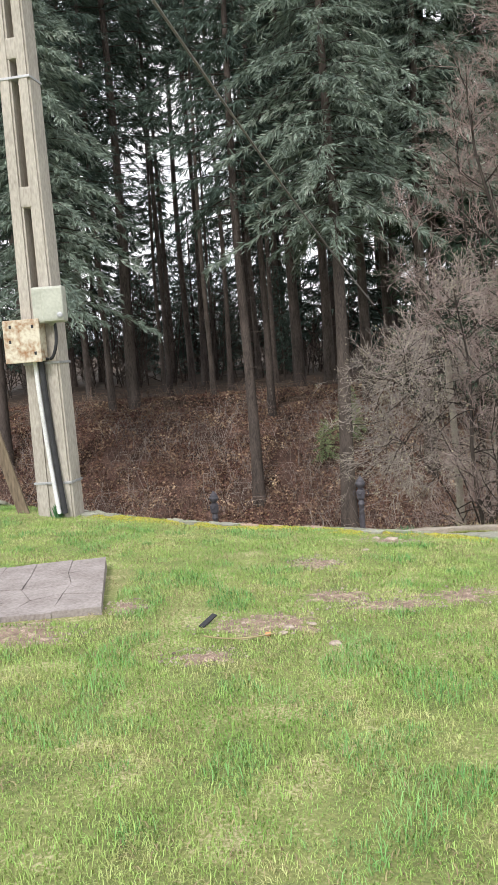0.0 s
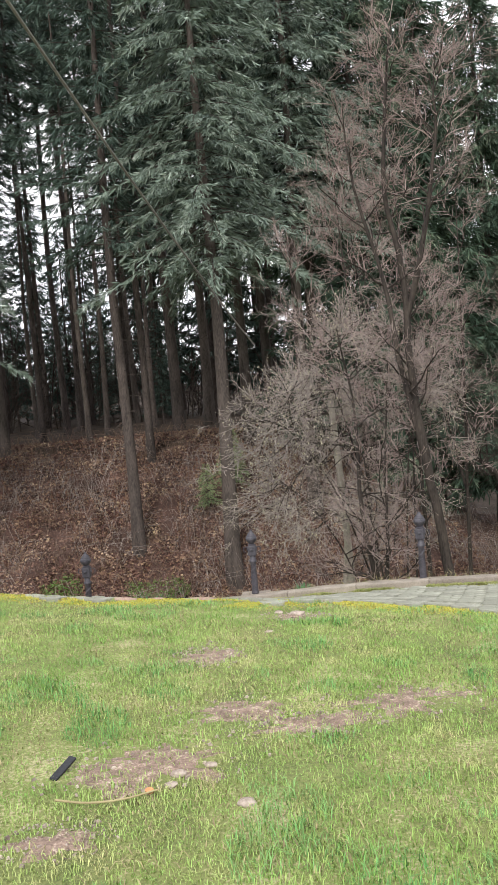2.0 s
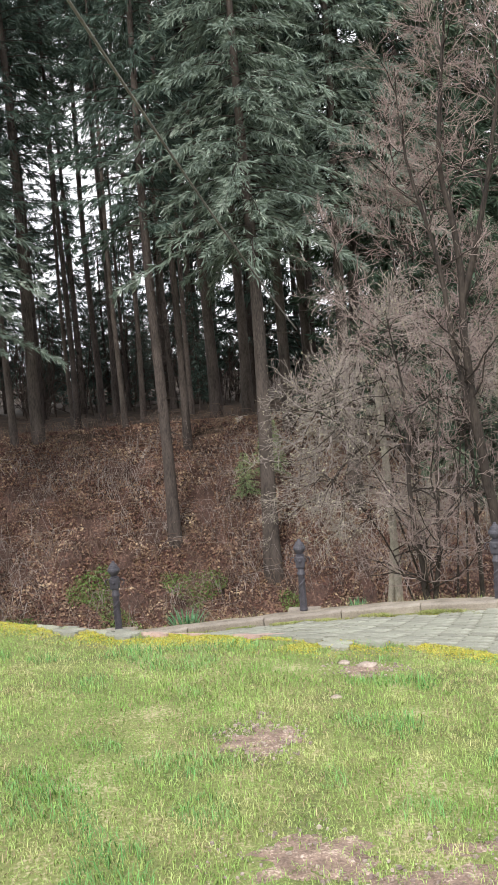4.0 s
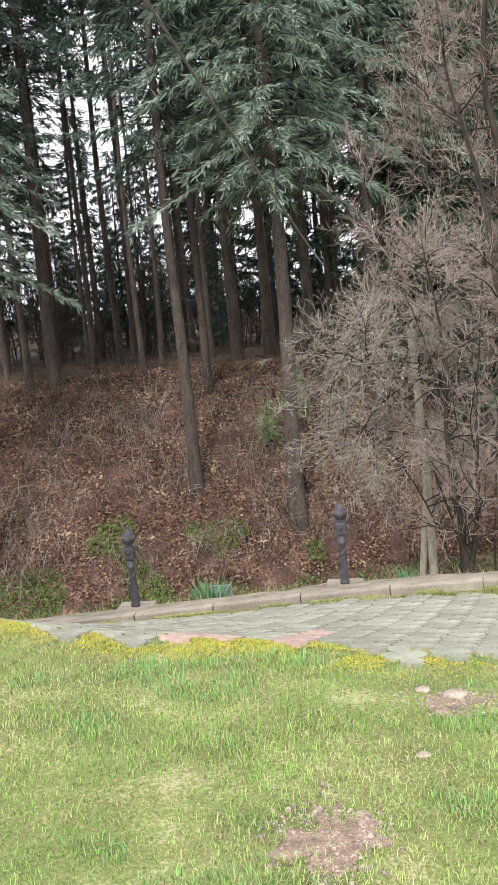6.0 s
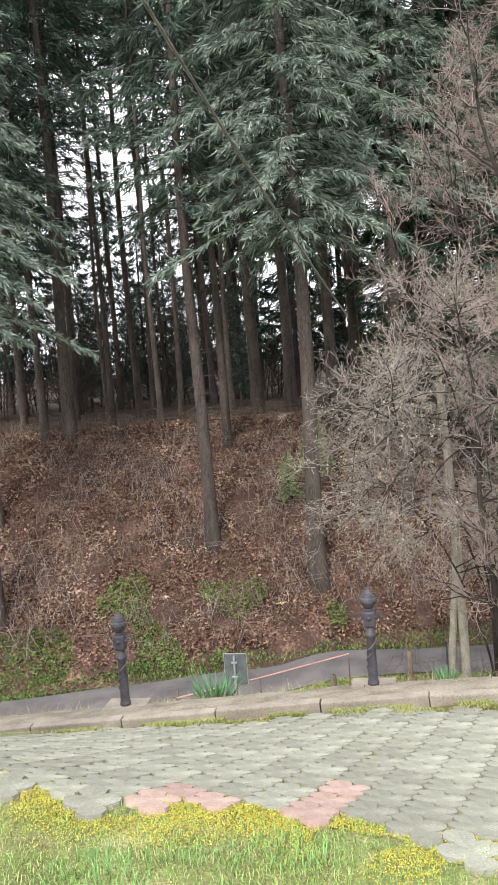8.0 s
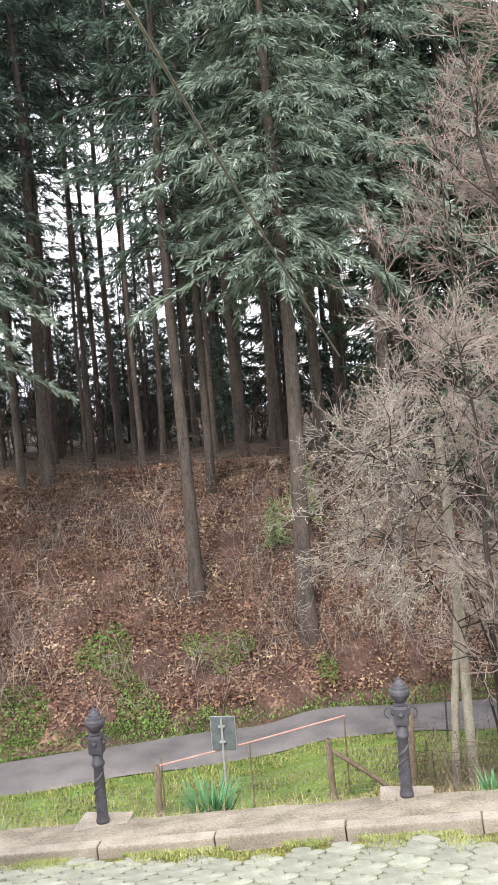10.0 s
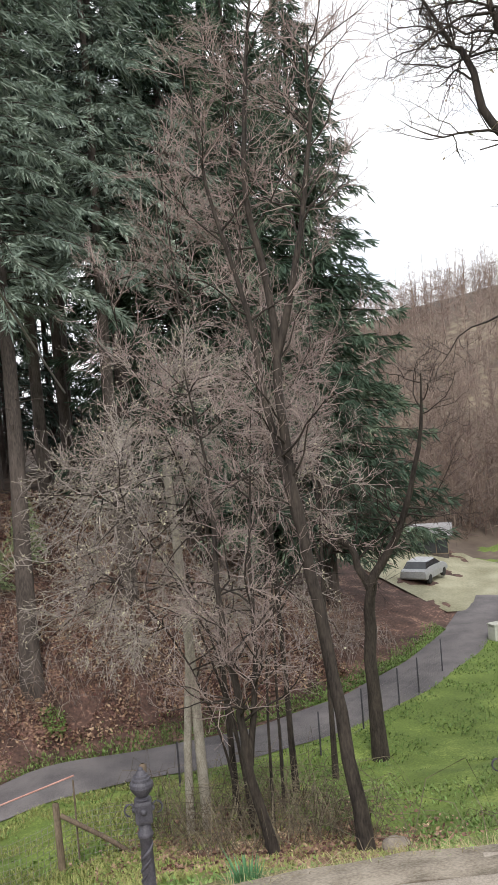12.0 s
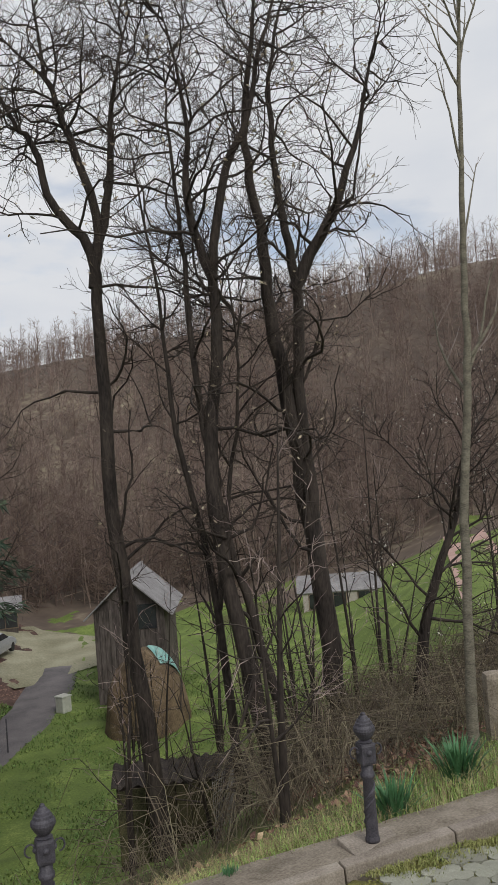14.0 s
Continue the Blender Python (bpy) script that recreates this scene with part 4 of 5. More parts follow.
def paver_mesh(name, material):
    """One clover: four round lobes with a shallow dip where they meet."""
    u, v = Vector((HEX, 0, 0)), Vector((HEX / 2, HEX * math.sqrt(3) / 2, 0))
    mid = (u + v) / 2
    lobes = [c - mid for c in (Vector((0, 0, 0)), u, u + v, v)]
    R_ = HEX * 0.545
    bm = bmesh.new()
    heart = bm.verts.new((0, 0, -0.003))
    tops = [bm.verts.new(c * 0.96) for c in lobes]
    rim, owner = [], []
    for k in range(4):
        c, p, q = lobes[k], lobes[k - 1], lobes[(k + 1) % 4]
        ends = []
        for o in (p, q):
            h = (c + o) / 2
            ends.append(h + h.normalized() * math.sqrt(max(R_ ** 2 - (c - o).length_squared / 4, 0)))
        a0, a1 = [math.atan2(e.y - c.y, e.x - c.x) for e in ends]
        while a1 < a0:
            a1 += 2 * math.pi
        for j in range(6):
            w_ = a0 + (a1 - a0) * j / 6
            rim.append(bm.verts.new(((c.x + R_ * math.cos(w_)) * 0.935, (c.y + R_ * math.sin(w_)) * 0.935, -0.0035 if j else -0.007)))
            owner.append(k)
    low = [bm.verts.new((p.co.x * 1.02, p.co.y * 1.02, -0.045)) for p in rim]
    n_ = len(rim)
    for j in range(n_):
        k2 = (j + 1) % n_
        bm.faces.new((tops[owner[j]], rim[j], rim[k2]))
        bm.faces.new((rim[j], low[j], low[k2], rim[k2]))
        if j % 6 == 0:
            bm.faces.new((heart, tops[owner[j - 1]], rim[j]))
            bm.faces.new((heart, rim[j], tops[owner[j]]))
    bmesh.ops.recalc_face_normals(bm, faces=bm.faces[:])
    me = bpy.data.meshes.new(name)
    bm.to_mesh(me)
    bm.free()
    me.materials.append(material)
    return me


pm, pm_red = paver_mesh("paver", M_PAVER), paver_mesh("paver_red", M_PAVER_RED)
pv = np.array([v.co[:] for v in pm.vertices])
pf = [list(p.vertices) for p in pm.polygons]
uu = np.array([math.cos(PAVE_TURN), math.sin(PAVE_TURN)]) * HEX * 2
vv = np.array([math.cos(PAVE_TURN + math.pi / 3), math.sin(PAVE_TURN + math.pi / 3)]) * HEX * 2
prng = np.random.default_rng(21)
spots = []
for a in range(-80, 80):
    for b in range(-80, 80):
        x, y = np.array([0.6, 9.3]) + a * uu + b * vv
        if -7 < x < 9 and y > moss_y(x) - 0.05 + 0.18 * math.sin(x * 4) and outside(x, y) < -0.16 - 0.12 * (math.sin(x * 3.1) + 1):
            spots.append((x, y))
spots.sort(key=lambda p: (p[0] - 0.9) ** 2 + (p[1] - 9.2) ** 2)
reds = ((0.77, 9.3), (0.86, 9.1), (0.71, 8.86), (0.62, 9.02), (0.1, 9.28), (0.03, 8.98), (0.19, 9.1), (0.11, 8.86))
rest_v, rest_f = [], []
for k, (x, y) in enumerate(spots):
    e = 0.1
    sx = float(height(x + e, y) - height(x - e, y)) / (2 * e)
    sy = float(height(x, y + e) - height(x, y - e)) / (2 * e)
    z = float(height(x, y)) + 0.028 + prng.normal() * 0.003
    m = pose(x, y, z, math.degrees(math.atan(sy)) + prng.normal() * 0.3, -math.degrees(math.atan(sx)) + prng.normal() * 0.3, 0) @ pose(0, 0, 0, 0, 0, math.degrees(PAVE_TURN))
    red = any(math.hypot(x - p, y - q) < 0.125 for p, q in reds)
    if k < 300 or red:
        child("paver", pm_red if red else pm, paving, "faded red paver" if red else "").matrix_basis = m
    else:
        A = np.array(m)
        rest_f += [[i + len(rest_v) * len(pv) for i in f] for f in pf]
        rest_v.append(pv @ A[:3, :3].T + A[:3, 3])
tagged(child("pavers", mesh("pavers", np.concatenate(rest_v), rest_f, M_PAVER_FAR), paving), kind="stuff")

# ---- lawn ----
lr = np.random.default_rng(31)


def scatter(n, x0, x1, y0, y1):
    return lr.uniform(x0, x1, n), lr.uniform(y0, y1, n)


def rooted(x, y, dz=-0.005):
    return np.stack([x, y, height(x, y) + dz], 1)


x, y = scatter(520000, -3.2, 3.6, 1.6, 10.6)
keep = (y < moss_y(x) + 0.05) & (bare(x, y) + 0.55 * jitter(x, y, 0.13, 11.0) < lr.uniform(0.55, 1.6, len(x))) & (np.abs(x - 0.1 * y) < 0.6 + 0.36 * y) & (outside(x, y) < -0.5)
keep &= lr.uniform(size=len(x)) < np.clip(1.25 - y * 0.07, 0.35, 1)
keep &= ~((np.abs(x + 1.75) < 0.75) & (np.abs(y - 5.93) < 0.75))
x, y = x[keep], y[keep]
n = len(x)
patchy = 0.5 + 0.5 * jitter(x, y, 0.9, 7.0)
tagged(new("lawn_grass", blades("lawn_grass", rooted(x, y), lr.uniform(0.3, 1.1, n), lr.uniform(0.014, 0.042, n) * (0.45 + 1.0 * patchy), lr.uniform(0.001, 0.0022, n), M_GRASS, lr)), "short bright green lawn grass with thin spots", "grass", kind="stuff")
x, y = scatter(130000, -3.2, 3.6, 1.6, 10.4)
clump = jitter(x, y, 0.33, 2.0) + 0.5 * jitter(x, y, 1.1, 5.0)
keep = (clump > 0.24) & (y < moss_y(x) - 0.1) & (bare(x, y) < 0.6) & (np.abs(x - 0.1 * y) < 0.6 + 0.36 * y) & ~((np.abs(x + 1.75) < 0.75) & (np.abs(y - 5.93) < 0.75))
x, y, clump = x[keep], y[keep], clump[keep]
n = len(x)
tagged(new("grass_tufts", blades("grass_tufts", rooted(x, y), lr.uniform(0.3, 1.0, n), lr.uniform(0.028, 0.072, n) * (0.7 + 0.8 * clump), lr.uniform(0.0013, 0.0026, n), M_TUFT, lr)), "longer lush green tufts in the lawn", "grass", kind="stuff")
x, y = scatter(42000, -3.2, 3.6, 1.6, 9.6)
keep = (y < moss_y(x)) & (bare(x, y) < 0.7) & (jitter(x, y, 0.5, 9.0) > -0.05)
x, y = x[keep], y[keep]
n = len(x)
tagged(new("dry_blades", blades("dry_blades", rooted(x, y, 0.004), lr.uniform(0.8, 1.9, n), lr.uniform(0.012, 0.035, n), lr.uniform(0.0015, 0.003, n), M_STRAW, lr)), "straw-coloured dead blades in the lawn", "grass", kind="stuff")
# moss along the paving edge and in the joints
x = lr.uniform(-2.5, 3.0, 80000)
y = moss_y(x) + lr.normal(size=len(x)) * 0.16 - 0.06 + 0.07 * np.sin(x * 5)
mk = jitter(x, y, 0.3, 4.0) > -0.3
x, y = x[mk], y[mk]
tagged(new("moss", flakes("moss", rooted(x, y, 0.010) + np.stack([0 * x, 0 * x, lr.uniform(-0.004, 0.006, len(x)) + 0.008 * jitter(x, y, 0.08, 21.0)], 1), lr.uniform(0.003, 0.006, len(x)), M_MOSS, lr, 0.6)), "yellow-green moss cushion along the paving edge", "moss", kind="stuff")
x = lr.uniform(-5, 7.5, 30000)
y = kerb_y(x) - np.abs(lr.normal(size=len(x))) * 0.16 - 0.10
mk = jitter(x, y, 0.4, 6.0) > -0.05
x, y = x[mk], y[mk]
n = len(x)
tagged(new("kerb_weeds", blades("kerb_weeds", rooted(x, y, 0.02), lr.uniform(0.4, 1.3, n), lr.uniform(0.012, 0.04, n), lr.uniform(0.0015, 0.004, n), M_WEED, lr)), "low weeds and moss along the kerb", "weeds", kind="stuff")
x, y = scatter(150000, -4, 6, 7.5, 12.5)
mk = (y > moss_y(x)) & (outside(x, y) < -0.15) & (jitter(x, y, 0.7, 8.0) > -0.12)
x, y = x[mk], y[mk]
tagged(new("joint_moss", flakes("joint_moss", rooted(x, y, 0.013), lr.uniform(0.004, 0.009, len(x)), M_JOINT, lr, 0.6)), "moss filling joints between pavers", "moss", kind="stuff")
# pebbles in the bare patches
pb_v, pb_f = [], []
cube = np.array([(-1, -1, -1), (1, -1, -1), (1, 1, -1), (-1, 1, -1), (-0.7, -0.7, 1), (0.7, -0.7, 1), (0.7, 0.7, 1), (-0.7, 0.7, 1)], float)
cf = [[0, 1, 5, 4], [1, 2, 6, 5], [2, 3, 7, 6], [3, 0, 4, 7], [4, 5, 6, 7]]
for a, b, c, d in PATCHES:
    for _ in range(260):
        r, q = math.sqrt(lr.uniform()), lr.uniform(0, 2 * math.pi)
        px, py = a + c * 1.05 * r * math.cos(q), b + d * 1.05 * r * math.sin(q)
        sz = 0.002 + 0.006 * lr.uniform() ** 5
        ca, sa = math.cos(q * 5), math.sin(q * 5)
        v = (cube + lr.normal(size=cube.shape) * 0.18) * [sz * 1.3, sz, sz * 0.7]
        v = np.stack([v[:, 0] * ca - v[:, 1] * sa, v[:, 0] * sa + v[:, 1] * ca, v[:, 2]], 1) + [px, py, float(height(px, py)) + 0.004 + sz * 0.3]
        pb_f += [[k + len(pb_v) * 8 for k in f] for f in cf]
        pb_v.append(v)
tagged(new("pebbles", mesh("pebbles", np.concatenate(pb_v), pb_f, M_PEBBLE)), "small stones scattered in bare dirt", "pebbles", kind="stuff")


def stone(name, label, x, y, size, material, seed, cat="stone"):
    bm = bmesh.new()
    bmesh.ops.create_icosphere(bm, subdivisions=3, radius=1)
    for v in bm.verts:
        v.co *= 1 + 0.25 * noise.noise(v.co * 1.3 + Vector((seed * 7, 0, 0)))
        v.co = Vector((v.co.x * size[0], v.co.y * size[1], v.co.z * size[2]))
    st = thing(name, label, cat, (x, y, float(height(x, y)) + size[2] * 0.35))
    part("body", bm, material, st, soft=True)


for k, (x, y, s) in enumerate(((0.40, 4.5, 0.03), (0.16, 4.85, 0.026), (0.12, 4.75, 0.022), (0.3, 4.9, 0.022), (1.28, 7.8, 0.045), (1.15, 7.9, 0.03), (0.02, 4.72, 0.02), (0.95, 7.2, 0.025))):
    stone("stone", "small pale stone lying on the lawn", x, y, (s * 1.3, s, s * 0.6), M_PEBBLE, k)
scrap = thing("scrap", "black plastic scrap stuck in the lawn", "scrap", (-0.33, 5.0, float(height(-0.33, 5.0))), rz=55)
part("strip", box(0.15, 0.035, 0.012, (0, 0, 0.025), 0.004, (12, -14, 0)), M_CABLE, scrap)

stick = thing("stick", "thin pale curved stick lying on the grass", "stick", (-0.12, 4.66, float(height(-0.12, 4.66)) + 0.02))
tb = Tubes(6)
tb.add(smooth_line([(-0.22, 0.03, 0.012), (-0.1, -0.015, 0.004), (0.04, -0.03, 0.003), (0.19, -0.01, 0.012)], 5), np.linspace(0.0055, 0.004, 16))
child("shaft", tb.mesh("shaft", M_STRAW), stick)
lid = thing("bottle_cap", "orange bottle cap lying in the lawn", "cap", (0.03, 4.67, float(height(0.03, 4.67)) + 0.02))
part("disc", lathe([(0.016, 0), (0.018, 0.004), (0.018, 0.012), (0.015, 0.015), (0.008, 0.0155)], 18), M_ORANGE, lid)

# cracked stone slab
slab_z = -0.10
slab = thing("stone_slab", "cracked grey stone slab tilted in the lawn", "slab", (-1.75, 5.95, slab_z + 0.025), rz=8)
srn = np.random.default_rng(3)
cuts_x, cuts_y = [-0.75, -0.46, -0.2, 0.08, 0.34, 0.62], [-0.72, -0.36, -0.05, 0.32, 0.72]
grid = [[(a + srn.normal() * 0.05 * (0 < i < 5), b + srn.normal() * 0.05 * (0 < j < 4)) for i, a in enumerate(cuts_x)] for j, b in enumerate(cuts_y)]
for j in range(4):
    for i in range(5):
        q = [grid[j][i], grid[j][i + 1], grid[j + 1][i + 1], grid[j + 1][i]]
        mx, my = sum(p[0] for p in q) / 4, sum(p[1] for p in q) / 4
        bm = bmesh.new()
        top = [bm.verts.new((mx + (p[0] - mx) * 0.985, my + (p[1] - my) * 0.985, 0.03 + srn.normal() * 0.003)) for p in q]
        low = [bm.verts.new((p[0], p[1], -0.06)) for p in q]
        bm.faces.new(top)
        for k in range(4):
            bm.faces.new((top[k - 1], low[k - 1], low[k], top[k]))
        bmesh.ops.recalc_face_normals(bm, faces=bm.faces[:])
        part("flag", bm, M_STONESLAB, slab)
part("bed", box(1.36, 1.42, 0.08, (-0.07, 0, -0.025)), M_DIRT, slab)


# ---- concrete utility pole with meter boxes ----
PX, PY = -2.26, 9.75
pz = float(height(PX, PY))
POLE = pose(PX, PY, pz, 0, 0, -12) @ Matrix.Scale(1.28, 4)
pole = thing("utility_pole", "weathered concrete utility pole with slotted web", "pole")
pole.matrix_basis = POLE @ pose(0, 0, -0.1)
tall, w0, w1, d0 = 8.6, 0.36, 0.19, 0.24


def pole_w(z):
    return w0 + (w1 - w0) * z / tall


for sgn in (-1, 1):
    bm = bmesh.new()
    v = []
    for z in (0, 1.9, tall):
        wz = pole_w(z) / 2
        inn = wz * 0.24 if z > 1.9 else wz * 0.22
        for a, b in ((inn, -d0 / 2), (wz, -d0 / 2), (wz, d0 / 2), (inn, d0 / 2)):
            v.append(bm.verts.new((sgn * a, b, z)))
    for r in (0, 4):
        for k in range(4):
            bm.faces.new((v[r + k], v[r + (k + 1) % 4], v[r + 4 + (k + 1) % 4], v[r + 4 + k]))
    bm.faces.new(v[8:])
    bmesh.ops.recalc_face_normals(bm, faces=bm.faces[:])
    bmesh.ops.bevel(bm, geom=[e for e in bm.edges if abs(e.verts[0].co.z - e.verts[1].co.z) > 1], offset=0.018, segments=2, affect="EDGES")
    part("flange", bm, M_CONCRETE, pole)
part("foot", box(w0 * 0.3, d0 - 0.02, 1.95, (0, 0.0, 0.975)), M_CONCRETE, pole)
part("web", box(0.1, 0.06, tall - 2, (0, 0.08, 2 + (tall - 2) / 2)), M_CONCRETE, pole)
for z in (2.95, 4.2, 5.4, 6.6, 7.8):
    part("bridge", box(pole_w(z) * 0.5, d0 - 0.015, 0.18, (0, 0, z), 0.02), M_CONCRETE, pole)
for z in (0.42, 1.5, 3.95):
    part("strap", box(pole_w(z) + 0.014, d0 + 0.014, 0.022, (0, 0, z), 0.004), M_STEEL, pole, "thin metal strap")
mb = thing("meter_box", "rust-stained white metal box strapped to the pole", "electric box")
mb.matrix_basis = POLE @ pose(-0.09, -0.19, 1.60)
part("body", box(0.33, 0.13, 0.36, (0, 0, 0), 0.012), M_BOX, mb)
part("lid", box(0.345, 0.02, 0.375, (0, -0.072, 0), 0.008), M_BOX, mb)
# the lid is uncut; black blocks give the shade of its holes
for a, b in ((-0.1, 0.13), (0.11, 0.12), (-0.11, 0.0), (0.12, -0.11)):
    part("knockout", box(0.022, 0.012, 0.028, (a, -0.081, b), 0.003), M_CABLE, mb, "black block painted as the shade in a rusty hole")
jb = thing("junction_box", "grey plastic junction box with domed lid", "electric box")
jb.matrix_basis = POLE @ pose(0.16, -0.18, 1.9, 0, 0, 8)
part("body", box(0.28, 0.12, 0.31, (0, 0, 0), 0.02), M_PLASTIC, jb)
part("lid", box(0.19, 0.05, 0.30, (0.05, -0.075, 0), 0.022), M_PLASTIC, jb)
bm = lathe([(0.025, 0), (0.025, 0.012), (0.012, 0.016)], 14)
bmesh.ops.transform(bm, matrix=pose(0.11, -0.1, -0.1, 90, 0, 0), verts=bm.verts[:])
part("lock", bm, M_STEEL, jb)
for nm, lab, mt, pts, r in (("conduit", "white plastic conduit down the pole", M_PIPE, [(-0.04, -0.16, 1.52), (-0.03, -0.15, 1.1), (0.01, -0.15, 0.5), (0.07, -0.19, 0.05)], 0.021),
                            ("cable", "black cable down the pole", M_CABLE, [(0.01, -0.15, 1.5), (0.03, -0.15, 1.0), (0.07, -0.15, 0.45), (0.12, -0.18, 0.05)], 0.026),
                            ("cable", "black cable looping between the boxes", M_CABLE, [(0.17, -0.17, 1.9), (0.19, -0.17, 1.62), (0.13, -0.17, 1.44), (0.02, -0.17, 1.46), (-0.01, -0.17, 1.52)], 0.014),
                            ("conduit", "grey conduit under the junction box", M_PLASTIC, [(0.13, -0.17, 1.9), (0.13, -0.17, 1.78), (0.17, -0.17, 1.74), (0.2, -0.17, 1.8), (0.2, -0.17, 1.9)], 0.022)):
    tb = Tubes(10)
    tb.add(smooth_line(pts, 6), np.full((len(pts) - 1) * 6 + 1, r))
    ob = tagged(new(nm, tb.mesh(nm, mt)), lab, nm)
    ob.matrix_basis = POLE
plank = thing("plank", "weathered pinkish wooden prop leaning beside the pole", "plank", (-2.72, 9.9, float(height(-2.72, 9.9)) - 0.05))
part("board", box(0.13, 0.05, 1.3, (-0.16, 0, 0.6), 0.01, (0, -14, 0)), M_WOOD, plank)

# ---- overhead cable ----
tb = Tubes(5)
t = np.linspace(0, 1, 30)[:, None]
wire = np.array([PX + 0.1, PY, pz + 8.15]) * (1 - t) + np.array([4.5, 28.4, 2.95]) * t
wire[:, 2] -= 0.25 * 4 * (t * (1 - t))[:, 0]
tb.add(wire, np.full(30, 0.024))
tagged(new("overhead_cable", tb.mesh("cable", M_WIRE)), "sagging grey cable from pole to pole", "cable")

# ---- wooden pole, sign, fences ----
wp = thing("wooden_pole", "pale slanting wooden pole in the thicket", "pole", (6.95, 27.4, float(height(6.95, 27.4)) - 0.3))
tb = Tubes(12)
tb.add([(0, 0, 0), (-0.05, 0.0, 3), (-0.12, 0.0, 6), (-0.3, 0.02, 9.6)], [0.14, 0.13, 0.12, 0.10])
child("shaft", tb.mesh("shaft", M_BARK_PALE), wp)
tb = Tubes(10)
tb.add([(-0.45, 0.1, 0), (-0.35, 0.06, 2.5), (-0.1, 0.0, 5.2)], [0.11, 0.10, 0.09])
child("brace", tb.mesh("brace", M_BARK_PALE), wp)

sgx, sgy = 0.62, 28.0
sgz = float(height(sgx, sgy))
sign = thing("road_sign", "road sign seen from its grey back on a steel post", "sign", (sgx, sgy, sgz), rz=-14)
tb = Tubes(10)
tb.add([(0, 0, -0.2), (0, 0, 1), (0, 0, 2.75)], [0.032, 0.032, 0.032])
child("post", tb.mesh("post", M_STEEL), sign)
part("plate", box(0.62, 0.02, 0.86, (0.02, 0.05, 2.35), 0.006), M_SIGN, sign)
part("rim", box(0.66, 0.012, 0.90, (0.02, 0.066, 2.35), 0.005), M_STEEL, sign)
for z in (2.15, 2.55):
    part("clamp", box(0.16, 0.07, 0.05, (0, 0.0, z), 0.006), M_STEEL, sign)


def post(name, label, x, y, tall, r, material, lean_=0.0, group=""):
    p = thing(name, label, "post", (x, y, float(height(x, y)) - 0.2), group)
    tb = Tubes(8)
    tb.add([(0, 0, 0), (lean_ * 0.5, 0, tall * 0.5 + 0.1), (lean_, 0.01, tall + 0.17), (lean_, 0.01, tall + 0.2)], [r * 1.05, r, r * 0.93, r * 0.4])
    child("shaft", tb.mesh("shaft", material), p)
    return p


for x, y, tall_, l_ in ((-1.15, 28.2, 1.75, 0.03), (3.3, 27.5, 1.65, -0.03), (5.15, 26.6, 2.1, 0.05), (-5.5, 28.6, 1.6, 0.0)):
    post("fence_post", "thick weathered wooden fence post", x, y, tall_, 0.085, M_WOOD, l_, "wooden fence posts")
br = thing("fence_brace", "mossy diagonal timber bracing a fence post", "timber", (3.35, 27.45, float(height(3.3, 27.5)) + 1.35))
tb = Tubes(8)
tb.add([(0, 0, 0), (0.95, -0.4, -0.62), (1.9, -0.85, -1.35)], [0.06, 0.06, 0.055])
child("beam", tb.mesh("beam", M_WOOD), br)


def wire_fence(name, label, ends, tall, cell, r):
    f = thing(name, label, "fence", kind="")
    tb = Tubes(3)
    for (x0, y0), (x1, y1) in zip(ends, ends[1:]):
        ln_ = math.hypot(x1 - x0, y1 - y0)
        n = max(2, int(ln_ / cell))
        for k in range(n + 1):
            x, y = x0 + (x1 - x0) * k / n, y0 + (y1 - y0) * k / n
            z = float(height(x, y))
            tb.add([(x, y, z), (x, y, z + tall)], [r, r])
        for h in np.arange(0.05, tall + 0.01, cell * 1.1):
            pts = [(x0 + (x1 - x0) * q, y0 + (y1 - y0) * q, float(height(x0 + (x1 - x0) * q, y0 + (y1 - y0) * q)) + h) for q in np.linspace(0, 1, 9)]
            tb.add(pts, [r] * 9)
    child("netting", tb.mesh("netting", M_WIRE), f)
    return f


wire_fence("wire_fence", "sagging wire mesh fence between posts", [(-5.5, 28.6), (-1.15, 28.2), (3.3, 27.5), (5.15, 26.6)], 1.25, 0.13, 0.0045)
rail = thing("rail", "faded red rail along the fence top", "rail", (0, 0, 0))
tb = Tubes(6)
tb.add([(-1.05, 28.25, float(height(-1.1, 28.2)) + 1.72), (1.3, 28.1, float(height(1.3, 28.1)) + 2.0), (3.75, 27.5, float(height(3.7, 27.5)) + 2.1)], [0.022] * 3)
child("bar", tb.mesh("bar", M_REDTAPE), rail)
for x, y in ((-1.0, 28.25), (1.3, 28.1), (3.72, 27.5)):
    post("fence_stake", "thin rusty steel stake of the fence", x, y, 2.0, 0.022, M_WOOD, 0.0, "steel fence stakes")
lane_ends = [(7.5, 31.4), (9.4, 31.8), (11.2, 32.1), (12.9, 32.7), (15.3, 33.9), (17.7, 35.2), (19.1, 35.9), (21.5, 37.6)]
for x, y in lane_ends:
    post("fence_stake", "thin dark steel stake beside the lane", x, y, 1.45, 0.032, M_IRON, 0.02, "steel fence stakes")
wire_fence("wire_fence", "thin wire mesh fence beside the lane", lane_ends, 1.2, 0.2, 0.0035)
wire_fence("wire_fence", "bent wire netting on the slope", [(8.6, 14.6), (10.2, 15.6), (11.6, 17.0)], 0.9, 0.14, 0.004)


